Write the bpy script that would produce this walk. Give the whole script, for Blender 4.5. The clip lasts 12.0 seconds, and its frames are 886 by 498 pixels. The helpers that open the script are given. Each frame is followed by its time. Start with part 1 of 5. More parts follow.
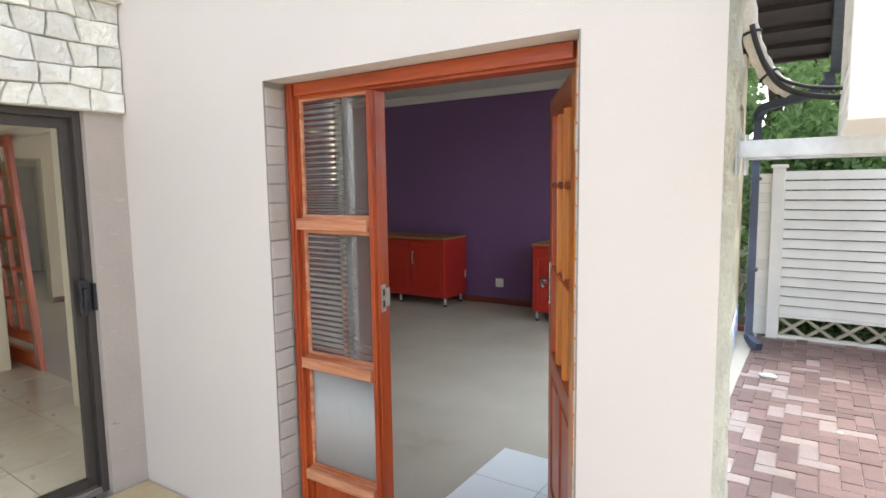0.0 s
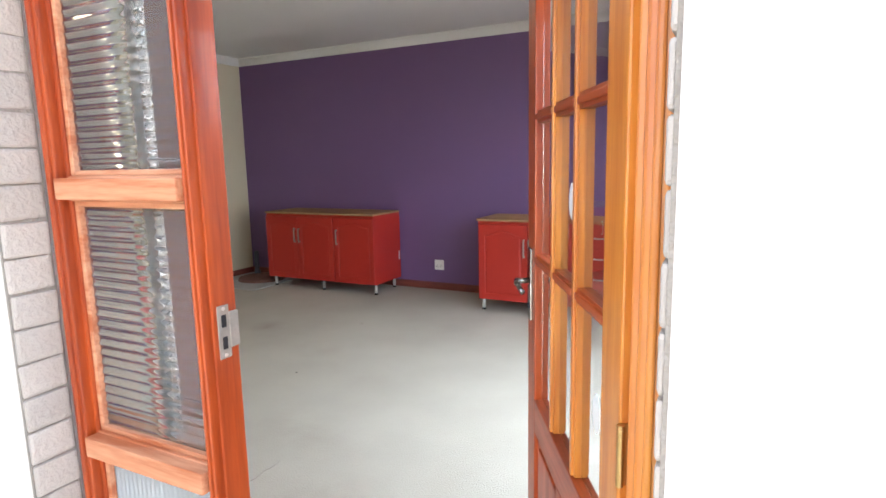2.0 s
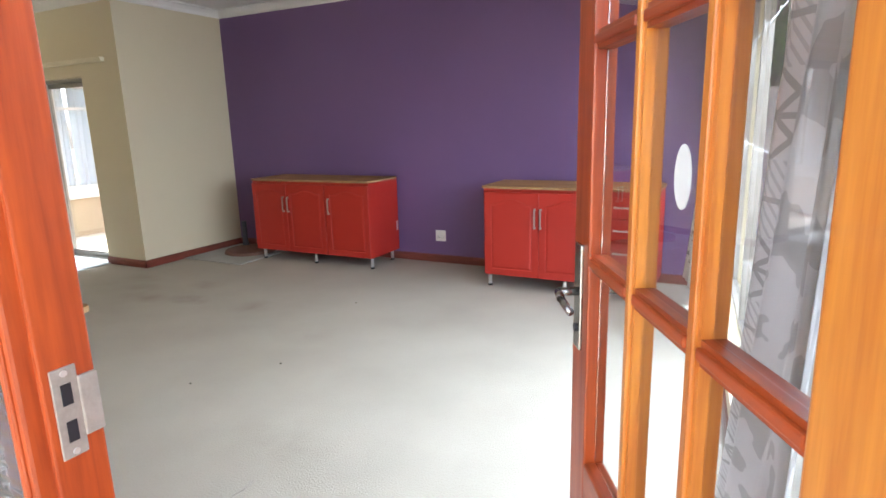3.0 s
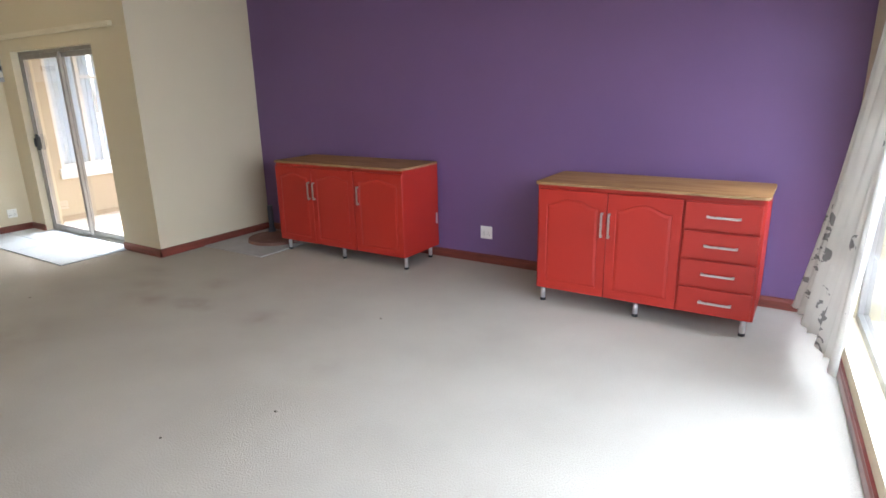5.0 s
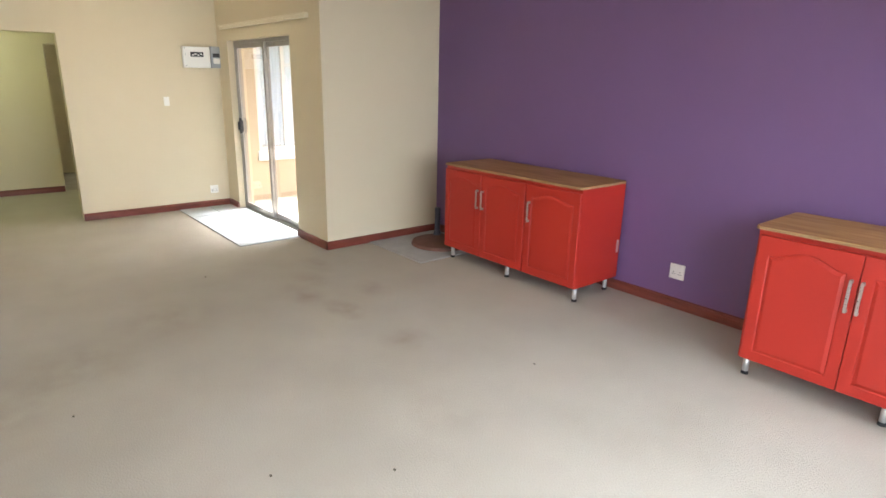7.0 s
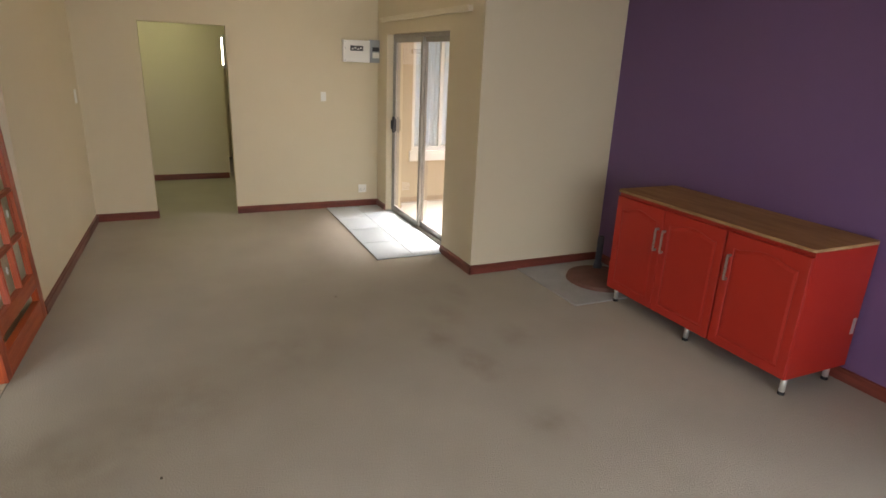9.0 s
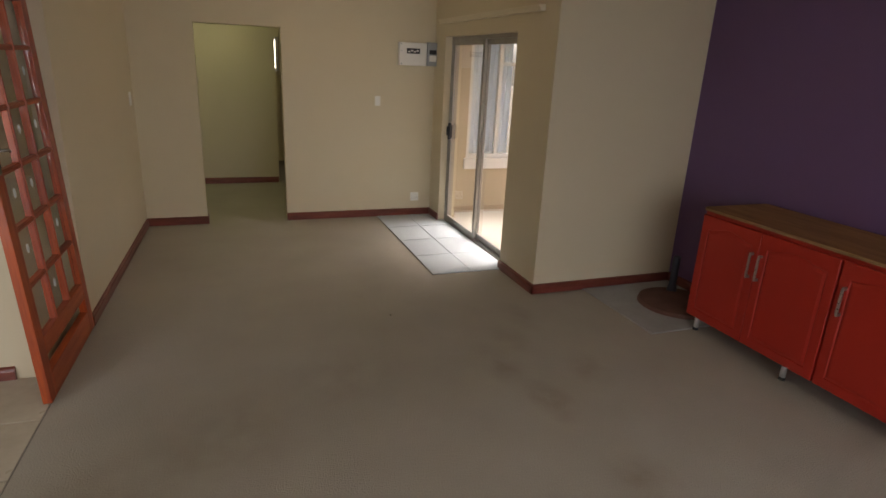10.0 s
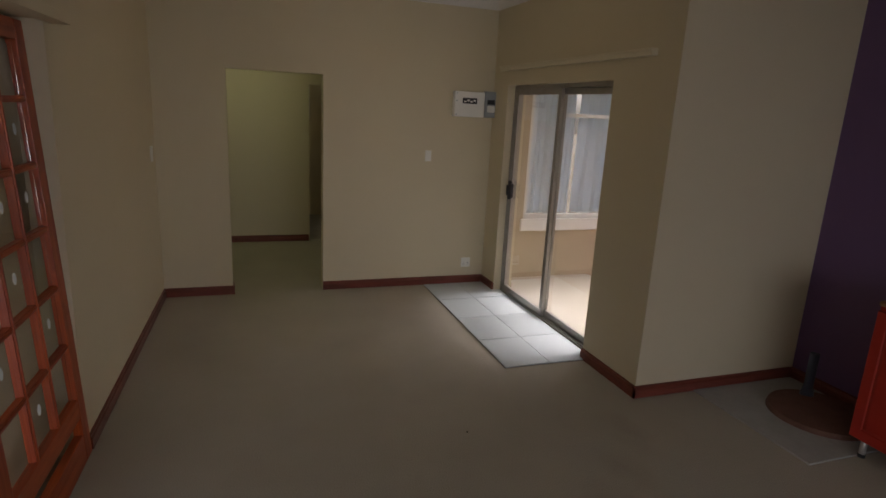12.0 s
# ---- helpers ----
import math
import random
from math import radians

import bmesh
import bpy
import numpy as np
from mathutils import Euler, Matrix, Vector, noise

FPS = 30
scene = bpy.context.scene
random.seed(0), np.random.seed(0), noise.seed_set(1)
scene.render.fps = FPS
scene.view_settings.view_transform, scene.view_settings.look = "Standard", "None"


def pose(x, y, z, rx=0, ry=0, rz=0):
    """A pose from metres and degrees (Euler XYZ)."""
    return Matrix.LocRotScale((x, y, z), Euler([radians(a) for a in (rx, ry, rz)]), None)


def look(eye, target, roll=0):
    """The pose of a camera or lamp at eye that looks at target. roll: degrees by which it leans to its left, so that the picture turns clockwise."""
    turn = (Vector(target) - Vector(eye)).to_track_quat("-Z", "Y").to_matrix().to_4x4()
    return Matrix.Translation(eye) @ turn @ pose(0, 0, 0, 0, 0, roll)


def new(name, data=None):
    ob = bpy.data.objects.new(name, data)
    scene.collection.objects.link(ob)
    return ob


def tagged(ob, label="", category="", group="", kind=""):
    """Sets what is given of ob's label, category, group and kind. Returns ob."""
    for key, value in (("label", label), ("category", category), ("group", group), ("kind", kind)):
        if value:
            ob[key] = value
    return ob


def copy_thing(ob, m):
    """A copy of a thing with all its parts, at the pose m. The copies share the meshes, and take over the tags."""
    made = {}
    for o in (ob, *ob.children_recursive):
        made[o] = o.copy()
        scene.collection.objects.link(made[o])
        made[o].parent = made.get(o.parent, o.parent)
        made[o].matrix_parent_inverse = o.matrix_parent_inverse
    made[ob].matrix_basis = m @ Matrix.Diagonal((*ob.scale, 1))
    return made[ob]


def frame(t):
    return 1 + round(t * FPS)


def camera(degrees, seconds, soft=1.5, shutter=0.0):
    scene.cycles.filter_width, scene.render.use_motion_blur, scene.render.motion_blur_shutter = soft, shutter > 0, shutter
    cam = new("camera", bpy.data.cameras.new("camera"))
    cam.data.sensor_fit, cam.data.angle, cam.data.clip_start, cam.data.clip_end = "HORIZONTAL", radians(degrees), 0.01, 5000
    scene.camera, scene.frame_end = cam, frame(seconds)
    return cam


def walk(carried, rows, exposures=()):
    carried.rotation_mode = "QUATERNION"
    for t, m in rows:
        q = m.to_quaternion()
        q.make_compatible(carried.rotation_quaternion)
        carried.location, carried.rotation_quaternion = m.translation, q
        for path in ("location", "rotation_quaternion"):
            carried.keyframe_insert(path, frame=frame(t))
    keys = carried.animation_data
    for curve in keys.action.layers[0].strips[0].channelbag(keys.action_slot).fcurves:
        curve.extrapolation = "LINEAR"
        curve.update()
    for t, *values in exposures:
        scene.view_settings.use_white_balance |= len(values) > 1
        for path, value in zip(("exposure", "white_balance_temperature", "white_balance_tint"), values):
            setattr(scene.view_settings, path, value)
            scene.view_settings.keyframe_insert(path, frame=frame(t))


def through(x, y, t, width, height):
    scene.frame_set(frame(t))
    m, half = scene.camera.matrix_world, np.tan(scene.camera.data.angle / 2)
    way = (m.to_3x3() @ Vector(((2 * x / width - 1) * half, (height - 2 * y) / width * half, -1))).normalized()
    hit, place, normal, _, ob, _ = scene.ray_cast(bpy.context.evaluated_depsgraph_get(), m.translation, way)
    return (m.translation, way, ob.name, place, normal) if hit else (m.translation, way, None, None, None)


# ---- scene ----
# the camera and its walk
cam = camera(75.0, 12.0, soft=1.6)
PATH = [
    (0, (-0.006, 0.032, 1.572), (-1.096, 1.695, 1.354), -0.8),
    (0.5, (-0.208, 0.265, 1.567), (-1.213, 1.981, 1.352), -0.9),
    (1, (-0.34, 0.486, 1.536), (-1.257, 2.251, 1.325), -1.2),
    (1.5, (-0.452, 0.781, 1.508), (-1.353, 2.554, 1.291), -1.2),
    (2, (-0.543, 1.003, 1.463), (-1.44, 2.764, 1.159), -1.2),
    (2.5, (-0.683, 1.244, 1.455), (-1.575, 2.993, 1.076), -1.3),
    (3, (-0.789, 1.468, 1.443), (-1.681, 3.206, 1.016), -1.6),
    (3.2, (-0.829, 1.58, 1.433), (-1.722, 3.316, 1.0), -1.6),
    (4.8, (-1.114, 2.249, 1.544), (-2.131, 3.885, 1.009), -1.3),
    (5, (-1.14, 2.291, 1.551), (-2.177, 3.914, 1.012), -1.2),
    (5.5, (-1.239, 2.409, 1.569), (-2.337, 3.984, 1.008), -0.9),
    (6, (-1.413, 2.516, 1.629), (-2.625, 3.999, 1.052), 0.1),
    (6.5, (-1.43, 2.642, 1.608), (-2.796, 3.989, 1.043), 0.8),
    (8.5, (-1.997, 3.146, 1.738), (-3.657, 4.084, 1.135), 2.0),
    (9, (-2.208, 3.191, 1.753), (-3.935, 3.99, 1.137), 2.5),
    (9.5, (-2.439, 3.193, 1.734), (-4.209, 3.894, 1.122), 2.7),
    (10, (-2.582, 3.153, 1.742), (-4.362, 3.831, 1.132), 2.8),
    (10.5, (-2.759, 3.157, 1.754), (-4.546, 3.818, 1.145), 2.8),
    (11, (-3.036, 3.154, 1.759), (-4.845, 3.802, 1.206), 2.9),
    (11.5, (-3.306, 3.096, 1.774), (-5.124, 3.742, 1.247), 3.0),
    (12, (-3.568, 3.022, 1.766), (-5.401, 3.67, 1.297), 3.0),
]
EXPOSURES = [(0.0, 1.95, 6300, 10), (0.7, 2.3, 6250, 10), (1.3, 2.6, 6150, 10), (2.0, 2.95, 6050, 10), (2.6, 3.2, 6000, 10), (3.2, 3.15, 6000, 11), (4.8, 3.2, 5850, 13),
             (5.5, 3.3, 5900, 13), (6.5, 3.65, 6150, 12), (8.5, 3.0, 6550, 14), (9.5, 2.35, 6950, 17), (10.5, 1.6, 7000, 18), (12.0, 1.25, 6700, 18)]
walk(cam, [(t, look(eye, target, roll)) for t, eye, target, roll in PATH], EXPOSURES)

# world, sun and window light
world = bpy.data.worlds.new("world")
scene.world = world
world.use_nodes = True
wn = world.node_tree
sky = wn.nodes.new("ShaderNodeTexSky")
sky.sky_type, sky.sun_disc = "NISHITA", False
sky.sun_elevation, sky.sun_rotation = radians(54), radians(-6)
sky.air_density, sky.dust_density, sky.ozone_density = 1.0, 4.0, 1.0
soft_sky = wn.nodes.new("ShaderNodeHueSaturation")
soft_sky.inputs["Saturation"].default_value = 0.35
wn.links.new(sky.outputs[0], soft_sky.inputs["Color"])
wn.links.new(soft_sky.outputs[0], wn.nodes["Background"].inputs[0])
wn.nodes["Background"].inputs[1].default_value = 0.15


def lamp(name, kind, m, energy, colour=(1, 1, 1), **more):
    data = bpy.data.lights.new(name, kind)
    data.energy, data.color = energy, colour
    ob = new(name, data)
    ob.matrix_world = m
    return ob


sun = lamp("sun", "SUN", look((-0.6, 6.2, 8.6), (0, 0, 0)), 2.0, (1, 0.98, 0.95))
sun.data.angle = radians(25)



def window_light(name, m, wide, high, energy, colour):
    ob = lamp(name, "AREA", m, energy, colour)
    ob.data.shape, ob.data.size, ob.data.size_y = "RECTANGLE", wide, high
    return ob


# daylight standing in each glazed opening
EAST_WALL = pose(-0.60, 2.10, 0, 0, 0, 3.9)            # the window wall runs a little askew; its room face is x = 0 in this frame
for z in (0.52, 1.20, 1.88):                           # skylight falls in steeply from above
    window_light("east_window_light", EAST_WALL @ look((0.18, 2.2, z), (-0.82, 2.2, z - 1.0)), 4.0, 0.62, 6.6, (0.80, 0.90, 1.0)).data.spread = radians(150)
window_light("stone_door_light", look((-3.19, 0.54, 1.05), (-5.0, 0.54, 1.05)), 1.7, 1.8, 7, (0.86, 0.94, 1.0))
window_light("passage_window_light", look((-13.06, 3.83, 1.77), (-11, 3.83, 1.77)), 0.38, 0.5, 1.0, (1.0, 0.97, 0.72))


# ---------------------------------------------------------------- materials
def material(name, base, rough=0.6, vary=0.12, scale=6.0, fine=60.0, bump=0.15, metal=0.0, tint=None, stretch=(1, 1, 1), coat=0.0, spread=0.0, detail=0.01, gloss=0.1):
    """Base colour with broad stains and fine grain, uneven gloss and relief; spread shifts the value from piece to piece."""
    m = bpy.data.materials.new(name)
    m.use_nodes = True
    nt = m.node_tree
    nodes, links = nt.nodes, nt.links
    bsdf = nodes["Principled BSDF"]
    co = nodes.new("ShaderNodeTexCoord")
    mp = nodes.new("ShaderNodeMapping")
    mp.inputs["Scale"].default_value = stretch
    links.new(co.outputs["Object"], mp.inputs["Vector"])
    big, small = nodes.new("ShaderNodeTexNoise"), nodes.new("ShaderNodeTexNoise")
    for n, sc, d in ((big, scale, 4), (small, fine, 5)):
        n.inputs["Scale"].default_value, n.inputs["Detail"].default_value = sc, d
        links.new(mp.outputs[0], n.inputs["Vector"])
    tint = tint or tuple(c * 0.6 for c in base)
    mix = nodes.new("ShaderNodeMix")
    mix.data_type = "RGBA"
    mix.inputs["A"].default_value, mix.inputs["B"].default_value = (*base, 1), (*tint, 1)
    add = nodes.new("ShaderNodeMath")
    add.operation = "ADD"
    r1, r2 = nodes.new("ShaderNodeMapRange"), nodes.new("ShaderNodeMapRange")
    for r, n, hi in ((r1, big, vary * 2), (r2, small, vary)):
        r.inputs["From Min"].default_value, r.inputs["From Max"].default_value = 0.35, 0.75
        r.inputs["To Max"].default_value = hi
        links.new(n.outputs["Fac"], r.inputs["Value"])
    links.new(r1.outputs[0], add.inputs[0])
    links.new(r2.outputs[0], add.inputs[1])
    links.new(add.outputs[0], mix.inputs["Factor"])
    colour = mix.outputs["Result"]
    if spread:
        info, hue, rng = nodes.new("ShaderNodeObjectInfo"), nodes.new("ShaderNodeHueSaturation"), nodes.new("ShaderNodeMapRange")
        rng.inputs["To Min"].default_value, rng.inputs["To Max"].default_value = 1 - spread, 1 + spread
        links.new(info.outputs["Random"], rng.inputs["Value"])
        links.new(rng.outputs[0], hue.inputs["Value"])
        links.new(colour, hue.inputs["Color"])
        colour = hue.outputs[0]
    links.new(colour, bsdf.inputs["Base Color"])
    rr = nodes.new("ShaderNodeMapRange")
    rr.inputs["To Min"].default_value, rr.inputs["To Max"].default_value = max(rough - gloss, 0.03), min(rough + gloss, 1)
    links.new(big.outputs["Fac"], rr.inputs["Value"])
    links.new(rr.outputs[0], bsdf.inputs["Roughness"])
    bsdf.inputs["Metallic"].default_value = metal
    bsdf.inputs["Coat Weight"].default_value = coat
    if bump:
        b = nodes.new("ShaderNodeBump")
        b.inputs["Strength"].default_value, b.inputs["Distance"].default_value = bump, detail
        links.new(small.outputs["Fac"], b.inputs["Height"])
        links.new(b.outputs[0], bsdf.inputs["Normal"])
    return m


def wood(name, light, dark, rough=0.4, along=(14, 14, 1.2), coat=0.15):
    m = material(name, light, rough, 0.5, 1.6, 9.0, 0.08, tint=dark, stretch=along, coat=coat, detail=0.004)
    return m


def glass(name, tint=(1, 1, 1), rough=0.0, clear=1.0):
    m = bpy.data.materials.new(name)
    m.use_nodes = True
    nodes, links = m.node_tree.nodes, m.node_tree.links
    bsdf = nodes["Principled BSDF"]
    bsdf.inputs["Base Color"].default_value = (*tint, 1)
    bsdf.inputs["Roughness"].default_value = rough
    bsdf.inputs["Transmission Weight"].default_value = clear
    bsdf.inputs["IOR"].default_value = 1.45
    return m


PLASTER_OUT = material("painted_plaster_outside", (0.67, 0.63, 0.595), 0.85, 0.06, 1.3, 160, 0.25, tint=(0.52, 0.47, 0.43), detail=0.004)
PLASTER_RAW = material("raw_plaster", (0.62, 0.62, 0.52), 0.9, 0.35, 7, 60, 0.9, tint=(0.36, 0.36, 0.3), detail=0.02)
BRICK_PAINT = material("painted_brick", (0.49, 0.45, 0.415), 0.85, 0.25, 9, 90, 0.6, tint=(0.40, 0.365, 0.335), detail=0.008, spread=0.08)
MORTAR = material("painted_mortar", (0.31, 0.28, 0.25), 0.9, 0.3, 9, 90, 0.6)
STONE = material("cream_cladding_stone", (0.86, 0.86, 0.81), 0.85, 0.22, 7, 40, 0.9, tint=(0.58, 0.55, 0.44), detail=0.02, spread=0.14)
STONE_JOINT = material("stone_joint", (0.52, 0.50, 0.44), 0.95, 0.3, 9, 60, 0.7)
CREAM = material("cream_wall_paint", (0.62, 0.54, 0.375), 0.7, 0.05, 1.1, 130, 0.12, tint=(0.5, 0.45, 0.33), detail=0.003)
PURPLE = material("purple_wall_paint", (0.158, 0.086, 0.205), 0.55, 0.07, 1.2, 130, 0.14, tint=(0.13, 0.075, 0.17), detail=0.003)
CEILING = material("white_ceiling_paint", (0.74, 0.72, 0.68), 0.85, 0.05, 1.0, 90, 0.08, detail=0.003)
CORNICE = material("white_cornice", (0.76, 0.74, 0.70), 0.7, 0.05, 2.0, 90, 0.05)
SKIRT = wood("mahogany_skirting", (0.22, 0.052, 0.034), (0.12, 0.028, 0.018), 0.33, (1.2, 1.2, 14), 0.2)
MERANTI = wood("varnished_meranti", (0.46, 0.082, 0.014), (0.26, 0.036, 0.007), 0.4, (16, 16, 1.1), 0.12)
MERANTI_RAIL = wood("varnished_meranti_rail", (0.46, 0.085, 0.015), (0.26, 0.038, 0.008), 0.4, (1.1, 16, 16), 0.12)
MERANTI_PALE = wood("sun_bleached_meranti", (0.64, 0.33, 0.19), (0.38, 0.11, 0.04), 0.55, (1.3, 14, 14), 0.05)
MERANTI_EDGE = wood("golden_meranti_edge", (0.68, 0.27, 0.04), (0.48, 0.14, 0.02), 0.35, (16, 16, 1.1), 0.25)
RED = material("red_cabinet_paint", (0.39, 0.018, 0.008), 0.5, 0.09, 2.2, 80, 0.05, tint=(0.34, 0.015, 0.007), coat=0.04, detail=0.003)
CHIPBOARD = wood("raw_board_top", (0.38, 0.195, 0.06), (0.25, 0.115, 0.034), 0.6, (1.2, 9, 9), 0.0)
PLY_EDGE = material("ply_edge", (0.50, 0.34, 0.16), 0.8, 0.5, 8, 60, 0.3, tint=(0.2, 0.1, 0.04), stretch=(1, 1, 40))
CHROME = material("brushed_steel", (0.74, 0.72, 0.69), 0.34, 0.1, 20, 90, 0.02, metal=0.7)
HANDLE = material("worn_chrome_handle", (0.60, 0.58, 0.55), 0.3, 0.2, 60, 200, 0.1, metal=0.9, tint=(0.3, 0.28, 0.26))
BRASS = material("worn_brass", (0.62, 0.47, 0.22), 0.35, 0.2, 20, 90, 0.05, metal=1.0)
LEVER = material("tarnished_chrome", (0.36, 0.35, 0.33), 0.22, 0.1, 20, 90, 0.02, metal=1.0)
STEEL_PLATE = material("dull_zinc_plate", (0.46, 0.43, 0.39), 0.45, 0.2, 30, 120, 0.1, metal=0.6)
GALV = material("galvanised_steel", (0.62, 0.65, 0.68), 0.42, 0.25, 14, 50, 0.05, metal=0.7)
RUBBER = material("black_rubber", (0.02, 0.02, 0.02), 0.7, 0.1, 20, 80, 0.05)
ALU_DARK = material("bronze_aluminium", (0.085, 0.075, 0.07), 0.4, 0.15, 12, 60, 0.03, metal=0.4)
ALU = material("natural_aluminium", (0.36, 0.34, 0.31), 0.4, 0.15, 12, 60, 0.03, metal=0.6)
WHITE_FRAME = material("white_window_frame", (0.80, 0.80, 0.78), 0.5, 0.06, 8, 60, 0.05)
PLASTIC = material("white_plastic", (0.80, 0.79, 0.74), 0.35, 0.03, 8, 60, 0.02)
PLASTIC_GREY = material("grey_plastic", (0.33, 0.35, 0.37), 0.4, 0.05, 8, 60, 0.02)
PLASTIC_BLACK = material("black_plastic", (0.02, 0.02, 0.025), 0.4, 0.05, 8, 60, 0.02)
TILE = material("pale_grey_floor_tile", (0.46, 0.51, 0.54), 0.36, 0.05, 3.5, 40, 0.03, tint=(0.41, 0.44, 0.44), spread=0.03, detail=0.002, gloss=0.02)
TILE_WHITE = material("glossy_white_floor_tile", (0.70, 0.74, 0.76), 0.3, 0.05, 3.5, 40, 0.03, tint=(0.6, 0.63, 0.64), spread=0.03, detail=0.002, gloss=0.02)
TILE_BEIGE = material("beige_floor_tile", (0.52, 0.46, 0.36), 0.3, 0.3, 3.0, 20, 0.06, tint=(0.36, 0.30, 0.22), spread=0.05, detail=0.003)
TILE_TERRA = material("terracotta_tile", (0.36, 0.175, 0.12), 0.75, 0.3, 3.0, 30, 0.2, tint=(0.27, 0.15, 0.11), spread=0.1, detail=0.004)
GROUT = material("tile_grout", (0.26, 0.24, 0.21), 0.95, 0.2, 9, 90, 0.3)
SCREED = material("bare_screed", (0.36, 0.33, 0.28), 0.8, 0.3, 5, 60, 0.3, tint=(0.24, 0.21, 0.17))
PAVER = material("red_brown_paver", (0.185, 0.118, 0.102), 0.88, 0.3, 10, 70, 0.7, tint=(0.14, 0.085, 0.075), spread=0.22, detail=0.006)
PAVER_PALE = material("washed_out_paver", (0.32, 0.275, 0.25), 0.9, 0.4, 10, 70, 0.6, tint=(0.27, 0.18, 0.155), spread=0.1, detail=0.006)
SAND = material("paver_sand", (0.34, 0.29, 0.25), 0.95, 0.3, 6, 90, 0.7)
# plaster of the stone-clad side wall, darker than the entry wall's
PLASTER_TAUPE = material("taupe_plaster", (0.46, 0.41, 0.37), 0.9, 0.2, 3.0, 60, 0.5, tint=(0.36, 0.315, 0.28), detail=0.008)
PRECAST = material("painted_precast_concrete", (0.78, 0.77, 0.71), 0.85, 0.16, 3.0, 70, 0.4, tint=(0.58, 0.56, 0.49), spread=0.05, detail=0.006)
NAVY = material("navy_downpipe_paint", (0.055, 0.068, 0.10), 0.45, 0.15, 10, 60, 0.05)
EAVE = material("dark_brown_eave_board", (0.035, 0.026, 0.023), 0.6, 0.3, 4, 40, 0.2)
PIPE_WRAP = material("pale_pipe_lagging", (0.60, 0.57, 0.51), 0.75, 0.3, 14, 60, 0.7, tint=(0.38, 0.35, 0.3), detail=0.01)
SLATE_PATCH = material("grey_hearth_board", (0.40, 0.40, 0.38), 0.6, 0.3, 4, 40, 0.2, tint=(0.3, 0.29, 0.27))
CLAY = material("red_clay_base", (0.17, 0.075, 0.05), 0.75, 0.3, 9, 60, 0.4)
BLIND = material("frosted_sticker", (0.84, 0.90, 0.91), 0.5, 0.03, 8, 60, 0.0)
LATTICE = material("tan_precast_lattice", (0.44, 0.40, 0.30), 0.9, 0.3, 5, 60, 0.5)
PATIO_WALL = material("tan_patio_plaster", (0.52, 0.435, 0.31), 0.85, 0.12, 2, 90, 0.25)
SOIL = material("garden_soil", (0.12, 0.10, 0.07), 0.95, 0.4, 4, 40, 0.8)
BARK = material("grey_bark", (0.12, 0.09, 0.065), 0.9, 0.4, 6, 40, 0.9, stretch=(1, 1, 0.3))
FLOWER = material("magenta_petal", (0.36, 0.05, 0.22), 0.6, 0.2, 9, 60, 0.0)
PANE = glass("clear_glass")
FLUTED = glass("fluted_glass", (0.74, 0.78, 0.78), 0.06, 0.97)
FLUTED_FINE = glass("fine_fluted_glass", (0.74, 0.77, 0.77), 0.38, 0.62)


def leafy(name, a, b):
    """Thin leaves: part of the light comes through."""
    m = material(name, a, 0.55, 0.5, 3.0, 20, 0.0, tint=b)
    nodes, links = m.node_tree.nodes, m.node_tree.links
    bsdf = nodes["Principled BSDF"]
    trans, blend = nodes.new("ShaderNodeBsdfTranslucent"), nodes.new("ShaderNodeMixShader")
    links.new(bsdf.inputs["Base Color"].links[0].from_socket, trans.inputs["Color"])
    blend.inputs[0].default_value = 0.45
    links.new(bsdf.outputs[0], blend.inputs[1])
    links.new(trans.outputs[0], blend.inputs[2])
    links.new(blend.outputs[0], nodes["Material Output"].inputs["Surface"])
    return m


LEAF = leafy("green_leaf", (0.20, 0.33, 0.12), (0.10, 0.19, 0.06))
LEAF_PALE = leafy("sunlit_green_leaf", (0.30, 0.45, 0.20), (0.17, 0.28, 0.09))


